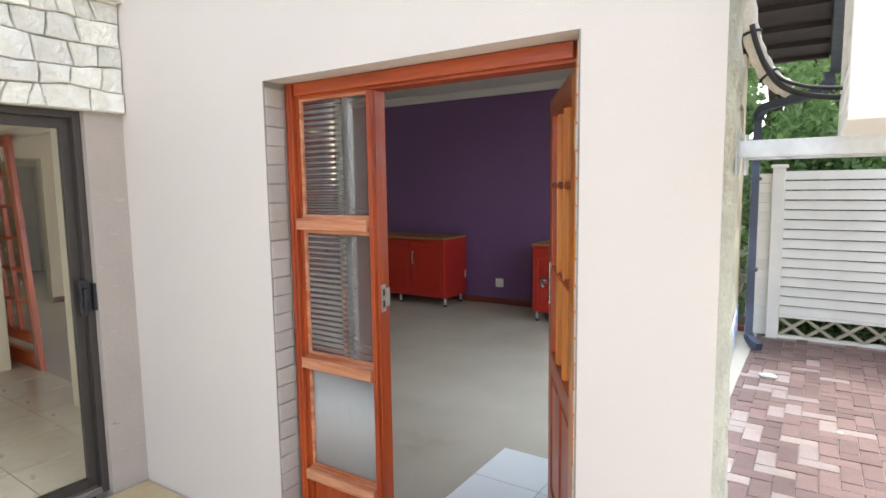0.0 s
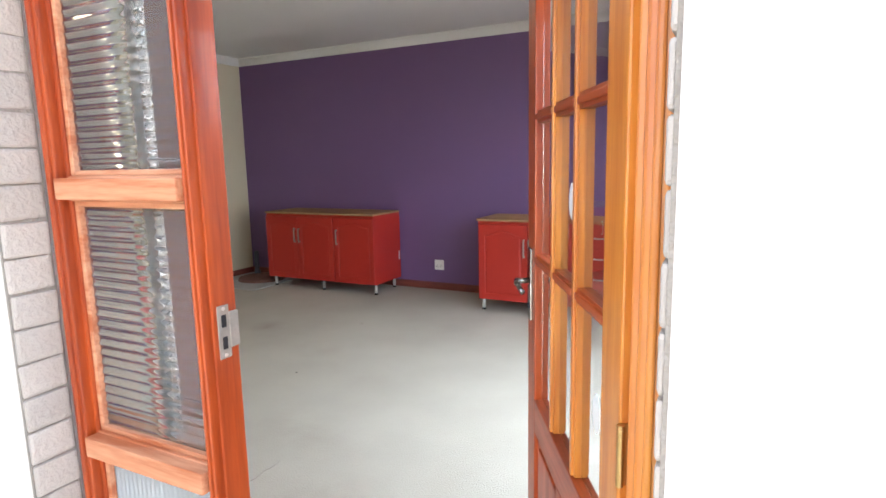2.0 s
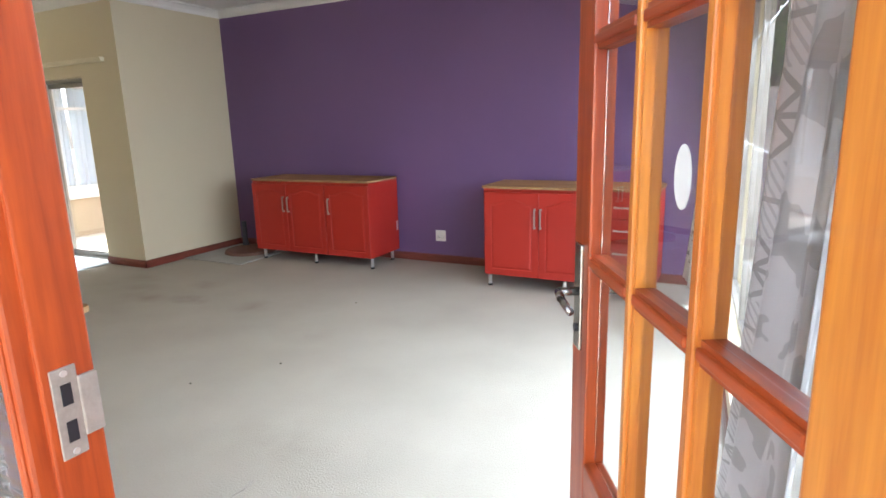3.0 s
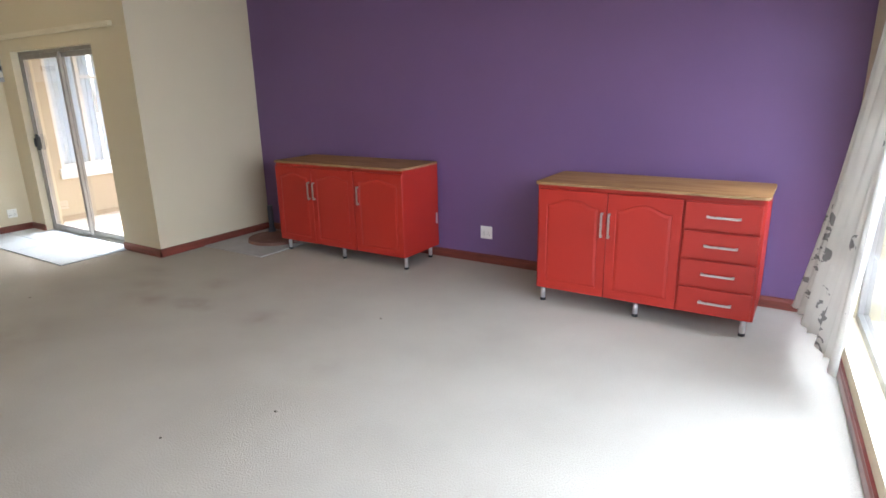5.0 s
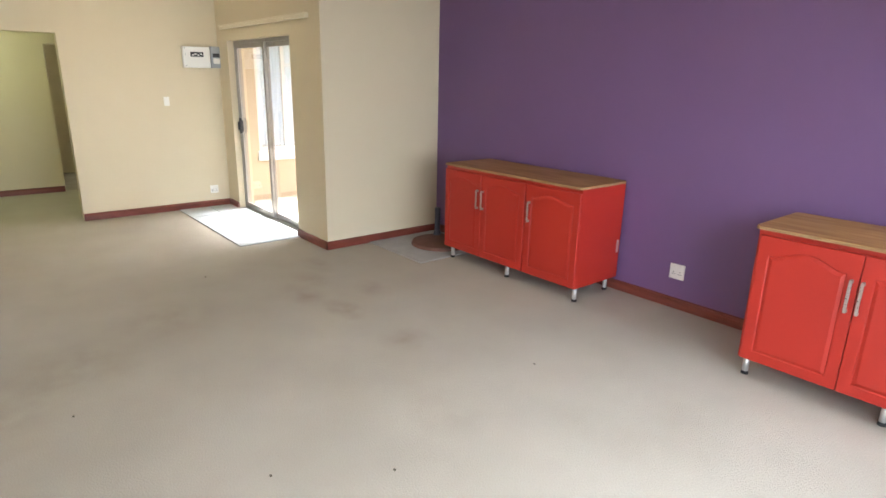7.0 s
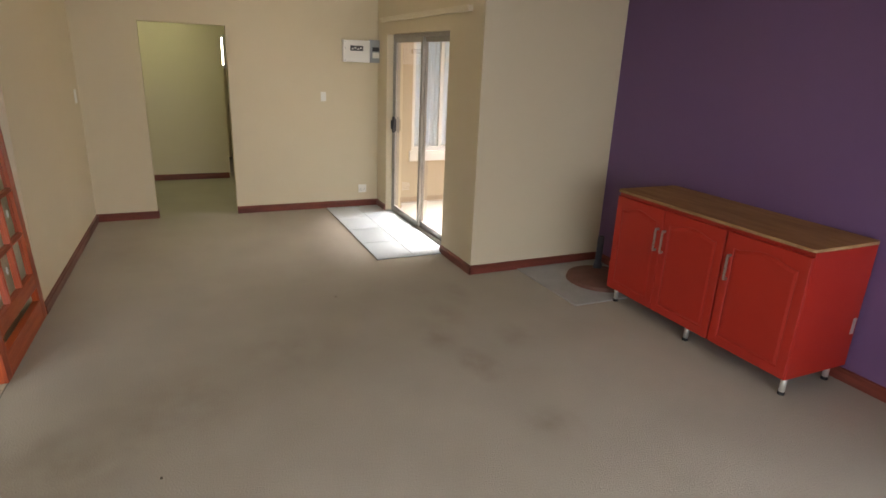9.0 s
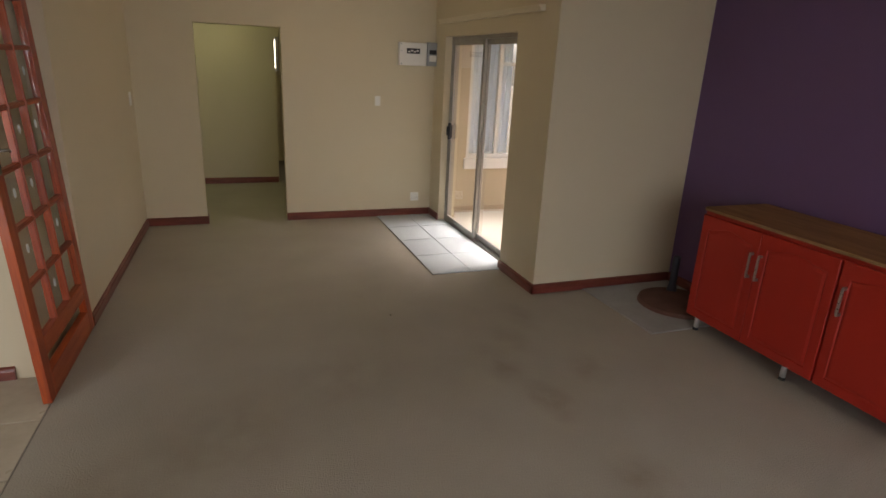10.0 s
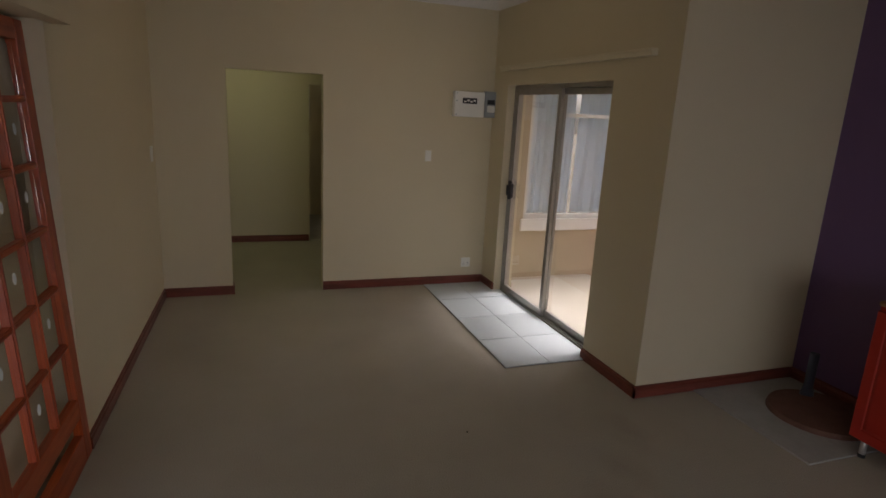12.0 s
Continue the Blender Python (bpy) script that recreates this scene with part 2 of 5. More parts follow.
def carpet_material():
    """Short grey-beige pile with broad soiling, a few brown stains and a painted shadow band."""
    m = material("worn_beige_carpet", (0.42, 0.382, 0.315), 0.97, 0.2, 1.6, 120, 0.7, tint=(0.31, 0.275, 0.22), detail=0.006)
    nt = m.node_tree
    nodes, links = nt.nodes, nt.links
    bsdf = nodes["Principled BSDF"]
    src = bsdf.inputs["Base Color"].links[0].from_socket
    co = [n for n in nodes if n.type == "TEX_COORD"][0]
    warp = nodes.new("ShaderNodeTexNoise")
    warp.inputs["Scale"].default_value, warp.inputs["Detail"].default_value = 5.0, 5.0
    links.new(co.outputs["Object"], warp.inputs["Vector"])
    total = None
    for x, y, rx, ry, depth in STAINS_AND_SHADE:
        mp = nodes.new("ShaderNodeMapping")
        mp.vector_type = "POINT"
        mp.inputs["Location"].default_value = (-x / rx, -y / ry, 0)
        mp.inputs["Scale"].default_value = (1 / rx, 1 / ry, 0)
        links.new(co.outputs["Object"], mp.inputs["Vector"])
        grad = nodes.new("ShaderNodeTexGradient")
        grad.gradient_type = "SPHERICAL"
        links.new(mp.outputs[0], grad.inputs["Vector"])
        mul = nodes.new("ShaderNodeMath")
        mul.operation = "MULTIPLY"
        mul.inputs[1].default_value = depth
        links.new(grad.outputs["Fac"], mul.inputs[0])
        if total is None:
            total = mul.outputs[0]
        else:
            add = nodes.new("ShaderNodeMath")
            add.operation = "ADD"
            links.new(total, add.inputs[0])
            links.new(mul.outputs[0], add.inputs[1])
            total = add.outputs[0]
    rng = nodes.new("ShaderNodeMapRange")
    rng.inputs["From Min"].default_value, rng.inputs["From Max"].default_value = 0.3, 0.7
    links.new(warp.outputs["Fac"], rng.inputs["Value"])
    mul = nodes.new("ShaderNodeMath")
    mul.operation = "MULTIPLY"
    mul.use_clamp = True
    links.new(total, mul.inputs[0])
    links.new(rng.outputs[0], mul.inputs[1])
    mix = nodes.new("ShaderNodeMix")
    mix.data_type = "RGBA"
    mix.inputs["B"].default_value = (0.175, 0.12, 0.07, 1)
    links.new(mul.outputs[0], mix.inputs["Factor"])
    links.new(src, mix.inputs["A"])
    links.new(mix.outputs["Result"], bsdf.inputs["Base Color"])
    return m


# centre, radii and depth of the carpet stains and of a painted shadow
STAINS_AND_SHADE = [(-5.43, 4.65, 0.32, 0.17, 0.5), (-4.97, 4.75, 0.26, 0.14, 0.75), (-5.22, 5.16, 0.24, 0.16, 0.48), (-4.28, 4.81, 0.22, 0.2, 0.45), (-5.72, 4.86, 0.22, 0.14, 0.4),
          # (-4.75, 2.6) to (-5.55, 3.7): diagonal shadow put into the carpet's colour
          (-6.05, 5.1, 0.3, 0.14, 0.35), (-4.75, 2.6, 0.5, 0.45, 0.4), (-5.1, 3.1, 0.45, 0.4, 0.4), (-5.55, 3.7, 0.4, 0.45, 0.3), (-3.48, 4.5, 0.3, 0.25, 0.2), (-2.05, 2.75, 0.4, 0.35, 0.45), (-2.6, 3.3, 0.5, 0.3, 0.2)]
CARPET = carpet_material()


# ---------------------------------------------------------------- building blocks
def box(bm, x0, x1, y0, y1, z0, z1, bevel=0.0):
    got = bmesh.ops.create_cube(bm, size=1.0, matrix=Matrix.LocRotScale(((x0 + x1) / 2, (y0 + y1) / 2, (z0 + z1) / 2), None, (x1 - x0, y1 - y0, z1 - z0)))
    if bevel:
        edges = list({e for v in got["verts"] for e in v.link_edges})
        bmesh.ops.bevel(bm, geom=edges, offset=bevel, segments=2, affect="EDGES", profile=0.6)
    return got["verts"]


def rod(bm, a, b, r, sides=12, r2=None):
    a, b = Vector(a), Vector(b)
    m = Matrix.Translation((a + b) / 2) @ (b - a).to_track_quat("Z", "Y").to_matrix().to_4x4()
    bmesh.ops.create_cone(bm, cap_ends=True, segments=sides, radius1=r, radius2=r if r2 is None else r2, depth=(b - a).length, matrix=m)


def mesh_of(bm, name, mat, smooth=False):
    me = bpy.data.meshes.new(name)
    bmesh.ops.recalc_face_normals(bm, faces=bm.faces)
    if smooth:
        for f in bm.faces:
            f.smooth = True
    bm.to_mesh(me)
    bm.free()
    me.materials.append(mat)
    return me


def part(name, bm, mat, parent=None, label="", smooth=False):
    ob = new(name, mesh_of(bm, name, mat, smooth))
    if parent is not None:
        ob.parent = parent
    return tagged(ob, label)


def boxes(name, dims, mat, parent=None, label="", bevel=0.0):
    bm = bmesh.new()
    for d in dims:
        box(bm, *d, bevel=bevel)
    return part(name, bm, mat, parent, label)


def thing(name, m, label, category, group="", kind=""):
    ob = new(name)
    ob.empty_display_size = 0.05
    ob.matrix_world = m
    return tagged(ob, label, category, group, kind)


def structure(name, dims, mat, label, category, bevel=0.0):
    return tagged(boxes(name, dims, mat, bevel=bevel), label, category, kind="structure")


# ---------------------------------------------------------------- the rooms
SOUTH, SOUTH_IN, NORTH = 1.667, 1.887, 6.762          # faces of the entry wall and the purple wall
WEST, EAST, CEIL = -9.026, -0.50, 2.80
PIER, SLIDE = -6.40, 5.40                              # east face of the pier, room face of the sliding-door wall
INNER = 2.324                                          # west end of the wall to the tiled room, which runs a little askew
INNER_WALL = pose(WEST, INNER, 0, 0, 0, -1.8)          # its room face is y = 0 in this frame


def inner_y(x):
    return INNER - 0.0314 * (x - WEST)



structure("wall_entry", [(-3.04, -1.956, SOUTH, SOUTH_IN, -0.1, 3.2), (-1.956, -0.60, SOUTH, SOUTH_IN, 2.010, 3.2), (-0.60, -0.22, SOUTH, SOUTH_IN, -0.1, 3.2)],
          PLASTER_OUT, "smooth beige plastered outside wall round the entry", "wall")
structure("wall_north", [(-6.60, -0.72, NORTH, NORTH + 0.22, -0.1, 2.9)], PURPLE, "matt purple painted feature wall", "wall")
structure("wall_pier", [(-6.62, PIER, SLIDE, NORTH, 0, 2.9)], CREAM, "cream painted pier wall beside the purple wall", "wall")
structure("wall_slider", [(WEST, -8.70, SLIDE, SLIDE + 0.2, 0, 2.9), (-7.03, -6.62, SLIDE, SLIDE + 0.2, 0, 2.9), (-8.70, -7.03, SLIDE, SLIDE + 0.2, 2.02, 2.9)],
          CREAM, "cream wall round the aluminium sliding door", "wall")
structure("wall_west", [(WEST - 0.14, WEST, 1.0, 2.905, -0.1, 2.9), (WEST - 0.14, WEST, 3.730, SLIDE + 0.2, -0.1, 2.9), (WEST - 0.14, WEST, 2.905, 3.730, 2.018, 2.9)],
          CREAM, "cream end wall with an open doorway", "wall")
structure("wall_inner", [(0, 2.47, -0.22, 0, -0.1, 2.9), (2.47, 3.075, -0.22, -0.135, -0.1, 2.05), (2.47, 3.075, -0.22, 0, 2.05, 2.9), (3.075, 4.50, -0.22, 0, 2.05, 2.9), (4.50, 6.09, -0.22, 0, -0.1, 2.9)],
          CREAM, "cream wall with an opening to the tiled room", "wall").matrix_world = INNER_WALL
structure("wall_inner_return", [(-3.24, -2.97, SOUTH_IN, 1.99, -0.1, 2.9)], CREAM, "cream return of wall beside the entry", "wall")
structure("wall_east", [(0, 0.22, -0.03, 0.15, -0.1, 2.9), (0, 0.22, 4.25, 4.75, -0.1, 2.9), (0, 0.22, 0.15, 4.25, -0.1, 0.16), (0, 0.22, 0.15, 4.25, 2.25, 2.9)],
          CREAM, "cream wall under and beside the wide low window", "wall").matrix_world = EAST_WALL
structure("wall_corner", [(-0.61, -0.40, SOUTH_IN, 2.06, -0.1, 2.9)], CREAM, "cream corner of wall behind the entry door", "wall")
structure("floor", [(WEST - 2.2, EAST, 2.09, NORTH, -0.1, 0.0), (-2.95, EAST, SOUTH + 0.1, 2.09, -0.1, 0.0)], CARPET, "worn grey-beige carpet with brown stains and a painted shadow band", "carpet")
structure("ceiling", [(WEST - 2.2, -0.4, SOUTH_IN, NORTH, CEIL, CEIL + 0.1)], CEILING, "plain white painted ceiling", "ceiling")

# cornice and skirting
def cove(name, runs):
    for i, (x0, y0, x1, y1, nx, ny) in enumerate(runs):
        bm = bmesh.new()
        prof = [(0, 0), (0.085, 0), (0.085, -0.012), (0.06, -0.022), (0.03, -0.05), (0.014, -0.075), (0, -0.085)]
        rings = [[bm.verts.new((x + nx * u, y + ny * u, CEIL + v)) for u, v in prof] for x, y in ((x0, y0), (x1, y1))]
        n = len(prof)
        for k in range(n):
            bm.faces.new((rings[0][k], rings[0][(k + 1) % n], rings[1][(k + 1) % n], rings[1][k]))
        bm.faces.new(rings[0])
        bm.faces.new(rings[1])
        tagged(part(name, bm, CORNICE), "white coved plaster cornice under the ceiling", "cornice", kind="structure")


cove("cornice", [(PIER, NORTH, EAST, NORTH, 0, -1), (PIER, SLIDE, PIER, NORTH, 1, 0), (WEST, SLIDE, PIER, SLIDE, 0, -1), (WEST, INNER, WEST, SLIDE, 1, 0),
                 (WEST, INNER, -2.95, inner_y(-2.95), 0.0314, 0.9995), (-0.60, 2.10, -0.918, NORTH, -0.998, -0.068)])


def skirting(runs):
    for x0, y0, x1, y1, nx, ny in runs:
        bm = bmesh.new()
        prof = [(0, 0), (0.018, 0), (0.018, 0.055), (0.012, 0.066), (0.012, 0.074), (0, 0.08)]
        rings = [[bm.verts.new((x + nx * u, y + ny * u, v + 0.001)) for u, v in prof] for x, y in ((x0, y0), (x1, y1))]
        n = len(prof)
        for k in range(n):
            bm.faces.new((rings[0][k], rings[0][(k + 1) % n], rings[1][(k + 1) % n], rings[1][k]))
        bm.faces.new(rings[0])
        bm.faces.new(rings[1])
        tagged(part("baseboard", bm, SKIRT), "dark red-brown varnished wooden skirting board", "baseboard", kind="structure")


skirting([(PIER, NORTH, EAST, NORTH, 0, -1), (PIER, SLIDE - 0.018, PIER, NORTH - 0.018, 1, 0), (-7.03, SLIDE, PIER + 0.018, SLIDE, 0, -1), (WEST + 0.018, SLIDE, -8.70, SLIDE, 0, -1),
          (WEST, 3.730, WEST, SLIDE, 1, 0), (WEST, INNER, WEST, 2.903 + 0.018, 1, 0), (WEST - 0.14, 2.903, WEST, 2.903, 0, 1), (WEST + 0.018, inner_y(WEST + 0.018), -6.585, inner_y(-6.585), 0.0314, 0.9995),
          (-0.60, 2.10, -0.917, NORTH - 0.018, -0.998, -0.068)])

# ---------------------------------------------------------------- ground outside, hall, tiled room, patio
structure("ground", [(-60, 60, -60, 60, -0.30, -0.12)], SOIL, "bare dark garden soil round the house", "ground")
structure("terrace", [(-3.04, 4.0, -4.0, SOUTH, -0.12, -0.02)], TILE_BEIGE, "sandy beige tiled terrace by the entry", "terrace")
structure("hall_wall", [(-11.27, -11.15, 0.9, 3.83, -0.1, 2.9), (-11.27, -11.15, 3.83, 5.2, 1.985, 2.9), (-13.0, WEST - 0.14, 0.78, 0.9, -0.1, 2.9), (-11.6, -11.27, 3.71, 3.83, -0.1, 2.9)], CREAM, "cream wall at the back of the passage", "wall")
structure("hall_side_wall", [(-13.0, WEST - 0.14, 5.2, 5.32, -0.1, 2.9), (-13.1, -13.0, 0.78, 3.62, -0.1, 2.9), (-13.1, -13.0, 4.04, 5.32, -0.1, 2.9), (-13.1, -13.0, 3.62, 4.04, -0.1, 1.50), (-13.1, -13.0, 3.62, 4.04, 2.04, 2.9)],
          CREAM, "cream wall of the room past the passage", "wall")
structure("hall_floor", [(-13.0, WEST - 2.2, 0.9, 5.2, -0.1, 0.0), (WEST - 2.2, WEST - 0.0, 0.9, 2.2, -0.1, 0.0)], SCREED, "bare beige floor of the passage", "floor")
structure("hall_ceiling", [(-13.1, WEST - 0.14, 0.78, 5.32, 2.5, 2.6)], CEILING, "white passage ceiling", "ceiling")
skirting([(-11.15, 0.9, -11.15, 3.82, 1, 0)])

structure("tiled_room_floor", [(3.075, 5.78, -4.7, 0.01, -0.1, 0.001)], GROUT, "grouted bed under beige floor tiles", "floor").matrix_world = INNER_WALL
structure("tiled_room_wall", [(2.855, 3.075, -4.7, -0.22, -0.1, 2.6), (2.855, 6.0, -4.9, -4.7, -0.1, 2.6)], CREAM, "cream wall of the tiled room", "wall").matrix_world = INNER_WALL
structure("tiled_room_ceiling", [(-6.25, -2.95, -2.7, 2.04, 2.5, 2.6)], CEILING, "white tiled-room ceiling", "ceiling")
skirting([(-6.10, -2.4, -5.958, 2.0, 1, -0.0314)])

# stone-faced wall with its own sliding door, square to the entry wall
structure("wall_stone", [(-3.24, -3.04, 1.48, SOUTH_IN, -0.1, 3.2), (-3.24, -3.04, -2.6, 1.48, 1.96, 3.2), (-3.24, -3.04, -2.6, -0.42, -0.1, 1.96)], PLASTER_TAUPE, "taupe plastered wall under stone cladding", "wall")

# paved patio outside the second sliding door
structure("patio_floor", [(WEST - 0.1, -6.62, SLIDE + 0.2, 9.0, -0.13, -0.03)], GROUT, "grouted bed under the patio tiles", "floor")
structure("patio_wall", [(WEST - 0.30, WEST - 0.08, SLIDE + 0.2, 5.88, -0.1, 3.0), (WEST - 0.30, WEST - 0.08, 5.88, 8.2, -0.1, 0.66), (WEST - 0.30, WEST - 0.08, 5.88, 8.2, 2.10, 3.0),
                         (WEST - 0.30, WEST - 0.08, 8.2, 9.0, -0.1, 3.0), (-9.3, -6.4, 9.0, 9.2, -0.1, 1.6), (-6.62, -6.40, NORTH + 0.22, 9.0, -0.1, 1.6)],
          PATIO_WALL, "tan plastered wall round the patio", "wall")
# the second slab is unseen, added to keep sun off the door tiles
structure("patio_eave", [(WEST - 0.3, WEST + 0.18, SLIDE + 0.2, 9.0, 2.35, 2.45), (WEST + 0.18, -6.62, SLIDE + 0.2, SLIDE + 1.6, 2.35, 2.45)], CEILING, "white boxed eave above the patio window and an added sun-blocking slab", "eave")


# ---------------------------------------------------------------- cabinets
def outline(x0, x1, z0, z1, rise, n=14):
    """A panel's outline: straight sides and a shouldered arch on top."""
    pts = [(x0, z0), (x1, z0), (x1, z1 - rise)]
    for i in range(1, n):
        u = i / n
        pts.append((x1 + (x0 - x1) * u, z1 - rise + rise * math.sin(math.pi * min(max((u - 0.08) / 0.84, 0), 1)) ** 1.3))
    pts.append((x0, z1 - rise))
    return pts


def panel_front(x0, x1, z0, z1, edge, rise, thick=0.018):
    """A routed front facing -y, its back at y = 0: flat frame, groove and raised field."""
    bm = bmesh.new()
    n = 14
    inner = [outline(x0 + edge + k, x1 - edge - k, z0 + edge + k, z1 - edge - k, rise, n) for k in (0, 0.006, 0.024)]
    rim = [(x0, z0), (x1, z0), (x1, z1)] + [(p[0], z1) for p in inner[0][3:-1]] + [(x0, z1)]
    c = 0.003
    rim_in = [(min(max(x, x0 + c), x1 - c), min(max(z, z0 + c), z1 - c)) for x, z in rim]
    rings = [(rim, 0.0), (rim, -thick + c), (rim_in, -thick), (inner[0], -thick), (inner[1], -thick + 0.005), (inner[2], -thick - 0.001)]
    vs = [[bm.verts.new((x, y, z)) for x, z in r] for r, y in rings]
    m = len(rim)
    for a, b in zip(vs, vs[1:]):
        for k in range(m):
            bm.faces.new((a[k], a[(k + 1) % m], b[(k + 1) % m], b[k]))
    bm.faces.new(vs[-1])
    bm.faces.new(vs[0])
    return bm


def bow_handle(length, upright):
    bm = bmesh.new()
    h = length / 2
    box(bm, -h, h, -0.030, -0.022, -0.007, 0.007, 0.002)
    for s in (-1, 1):
        box(bm, s * h - 0.008, s * h + 0.008, -0.029, 0.0, -0.0065, 0.0065, 0.002)
    for i in range(-4, 5):
        box(bm, i * h / 5 - 0.004, i * h / 5 + 0.004, -0.032, -0.028, -0.0075, 0.0075, 0.001)
    if upright:
        bmesh.ops.rotate(bm, verts=bm.verts, cent=(0, 0, 0), matrix=Matrix.Rotation(radians(90), 3, "Y"))
    return bm


def cabinet(m, width, depth, doors, drawers, label, arch, back_legs=True, leg_xs=None, handle_len=0.13):
    """Base unit on steel legs, front at y = 0, with a loose board on top. doors: x0, x1, handle x."""
    top, bottom = 0.882, 0.118
    ob = thing("sideboard_cabinet", m, label, "cabinet", "red cabinets")
    boxes("body", [(0, width, 0.0, depth, bottom, top)], RED, ob, bevel=0.002)
    for x0, x1, hx in doors:
        d = part("door", panel_front(x0 + 0.002, x1 - 0.002, bottom + 0.004, top - 0.03, 0.055, arch), RED, ob)
        d.location = (0, -0.002, 0)
        h = part("handle", bow_handle(handle_len, True), HANDLE, d, "slim ribbed chrome bow handle")
        h.location = (hx, -0.018, top - 0.03 - 0.215)
    for x0, x1, count in drawers:
        step = (top - 0.03 - bottom) / count
        for i in range(count):
            z0 = bottom + i * step
            bm = bmesh.new()
            box(bm, x0 + 0.012, x1 - 0.012, -0.018, 0.0, z0 + 0.006, z0 + step - 0.008, 0.005)
            d = part("drawer", bm, RED, ob)
            d.location = (0, -0.002, 0)
            h = part("handle", bow_handle(0.175, False), HANDLE, d, "slim ribbed chrome bow handle")
            h.location = ((x0 + x1) / 2 + 0.01, -0.018, z0 + step * 0.5)
    legs = [(x, 0.05) for x in (leg_xs or (0.06, width / 2, width - 0.06))] + [(x, depth - 0.06) for x in (0.06, width - 0.06)]
    for x, y in legs:
        bm = bmesh.new()
        rod(bm, (0, 0, 0.018), (0, 0, bottom), 0.017, 16)
        leg = part("leg", bm, CHROME, ob, "round brushed steel leg", True)
        leg.location = (x, y, 0)
        bm = bmesh.new()
        rod(bm, (0, 0, 0.001), (0, 0, 0.02), 0.021, 16, 0.019)
        part("foot", bm, RUBBER, leg, "black plastic foot")
    return ob


def board_top(m, x0, x1, y0, y1, label):
    """A loose board with rounded, chewed corners, lying on a cabinet."""
    ob = thing("board_top", m, label, "board", "cabinet tops")
    bm = bmesh.new()
    r, pts = 0.03, []
    for cx, cy, a0 in ((x1 - r, y1 - r, 0), (x0 + r, y1 - r, 90), (x0 + r, y0 + r, 180), (x1 - r, y0 + r, 270)):
        for k in range(5):
            a = radians(a0 + k * 22.5)
            pts.append((cx + r * math.cos(a), cy + r * math.sin(a)))
    lo = [bm.verts.new((x, y, 0.0)) for x, y in pts]
    hi = [bm.verts.new((x, y, 0.016)) for x, y in pts]
    n = len(pts)
    for k in range(n):
        bm.faces.new((lo[k], lo[(k + 1) % n], hi[(k + 1) % n], hi[k]))
    bm.faces.new(lo)
    part("edge", bm, PLY_EDGE, ob, "splintered layered board edge")
    bm = bmesh.new()
    a = [bm.verts.new((x * 0.9985 + 0.0015 * (x0 + x1) / 2, y * 0.997 + 0.003 * (y0 + y1) / 2, 0.013)) for x, y in pts]
    b = [bm.verts.new((v.co.x, v.co.y, 0.019)) for v in a]
    for k in range(n):
        bm.faces.new((a[k], a[(k + 1) % n], b[(k + 1) % n], b[k]))
    bm.faces.new(a)
    bm.faces.new(b)
    part("face", bm, CHIPBOARD, ob, "stained brown board face")
    return ob


C1 = pose(-5.55, 6.195, 0)
cabinet(C1, 1.53, 0.535, [(0.0, 0.478, 0.446), (0.478, 0.985, 0.510), (0.995, 1.53, 1.045)], [], "red painted three-door cabinet with bare board top on steel legs", 0.035, leg_xs=(0.05, 0.772, 1.495), handle_len=0.15)
board_top(pose(-5.55, 6.195, 0.883), -0.005, 1.54, -0.03, 0.54, "bare brown chipboard lying on the three-door red cabinet")
boxes("catch_plate", [(1.530, 1.536, 0.49, 0.515, 0.33, 0.43)], CHROME, bpy.data.objects["sideboard_cabinet"], "small steel plate on the side", 0.001)
C2 = pose(-2.745, 6.08, 0)
cabinet(C2, 1.43, 0.535, [(0.015, 0.502, 0.472), (0.502, 0.975, 0.522)], [(0.975, 1.425, 4)], "red cabinet with arched doors and four drawers on steel legs", 0.05, leg_xs=(0.035, 0.713, 1.376), handle_len=0.155)
board_top(pose(-2.745, 6.08, 0.883), -0.015, 1.445, -0.03, 0.54, "bare brown chipboard lying on the red drawer cabinet")
C3 = pose(-2.639, 2.507, 0, 0, 0, 180)
cabinet(C3, 0.29, 0.60, [(0.0, 0.29, 0.25)], [], "red painted cabinet end beside the entry door", 0.05, leg_xs=(0.06, 0.23))
board_top(pose(-2.639, 2.507, 0.883, 0, 0, 180), -0.03, 0.29, -0.03, 0.60, "bare brown chipboard lying on the cabinet by the entry")

# ---------------------------------------------------------------- entry frame, sidelight and door
def ribbed_pane(w, h, pitch, across, amp=0.0022, thick=0.005):
    """A pane in the xz plane, one corner at the origin, fluted on its outer side; across: the flutes run along x."""
    bm = bmesh.new()
    span = h if across else w
    n = int(span / pitch) * 6
    front, back = [], []
    for i in range(n + 1):
        u = span * i / n
        y = -amp * (1 + math.cos(2 * math.pi * u / pitch)) * 0.5
        a, b = ((0, u), (w, u)) if across else ((u, 0), (u, h))
        front.append([bm.verts.new((p[0], y, p[1])) for p in (a, b)])
        back.append([bm.verts.new((p[0], thick, p[1])) for p in (a, b)])
    for i in range(n):
        bm.faces.new((front[i][0], front[i][1], front[i + 1][1], front[i + 1][0]))
        bm.faces.new((back[i][0], back[i][1], back[i + 1][1], back[i + 1][0]))
        for k in (0, 1):
            bm.faces.new((front[i][k], front[i + 1][k], back[i + 1][k], back[i][k]))
    bm.faces.new((front[0][0], front[0][1], back[0][1], back[0][0]))
    bm.faces.new((front[n][0], front[n][1], back[n][1], back[n][0]))
    bmesh.ops.recalc_face_normals(bm, faces=bm.faces)
    return bm


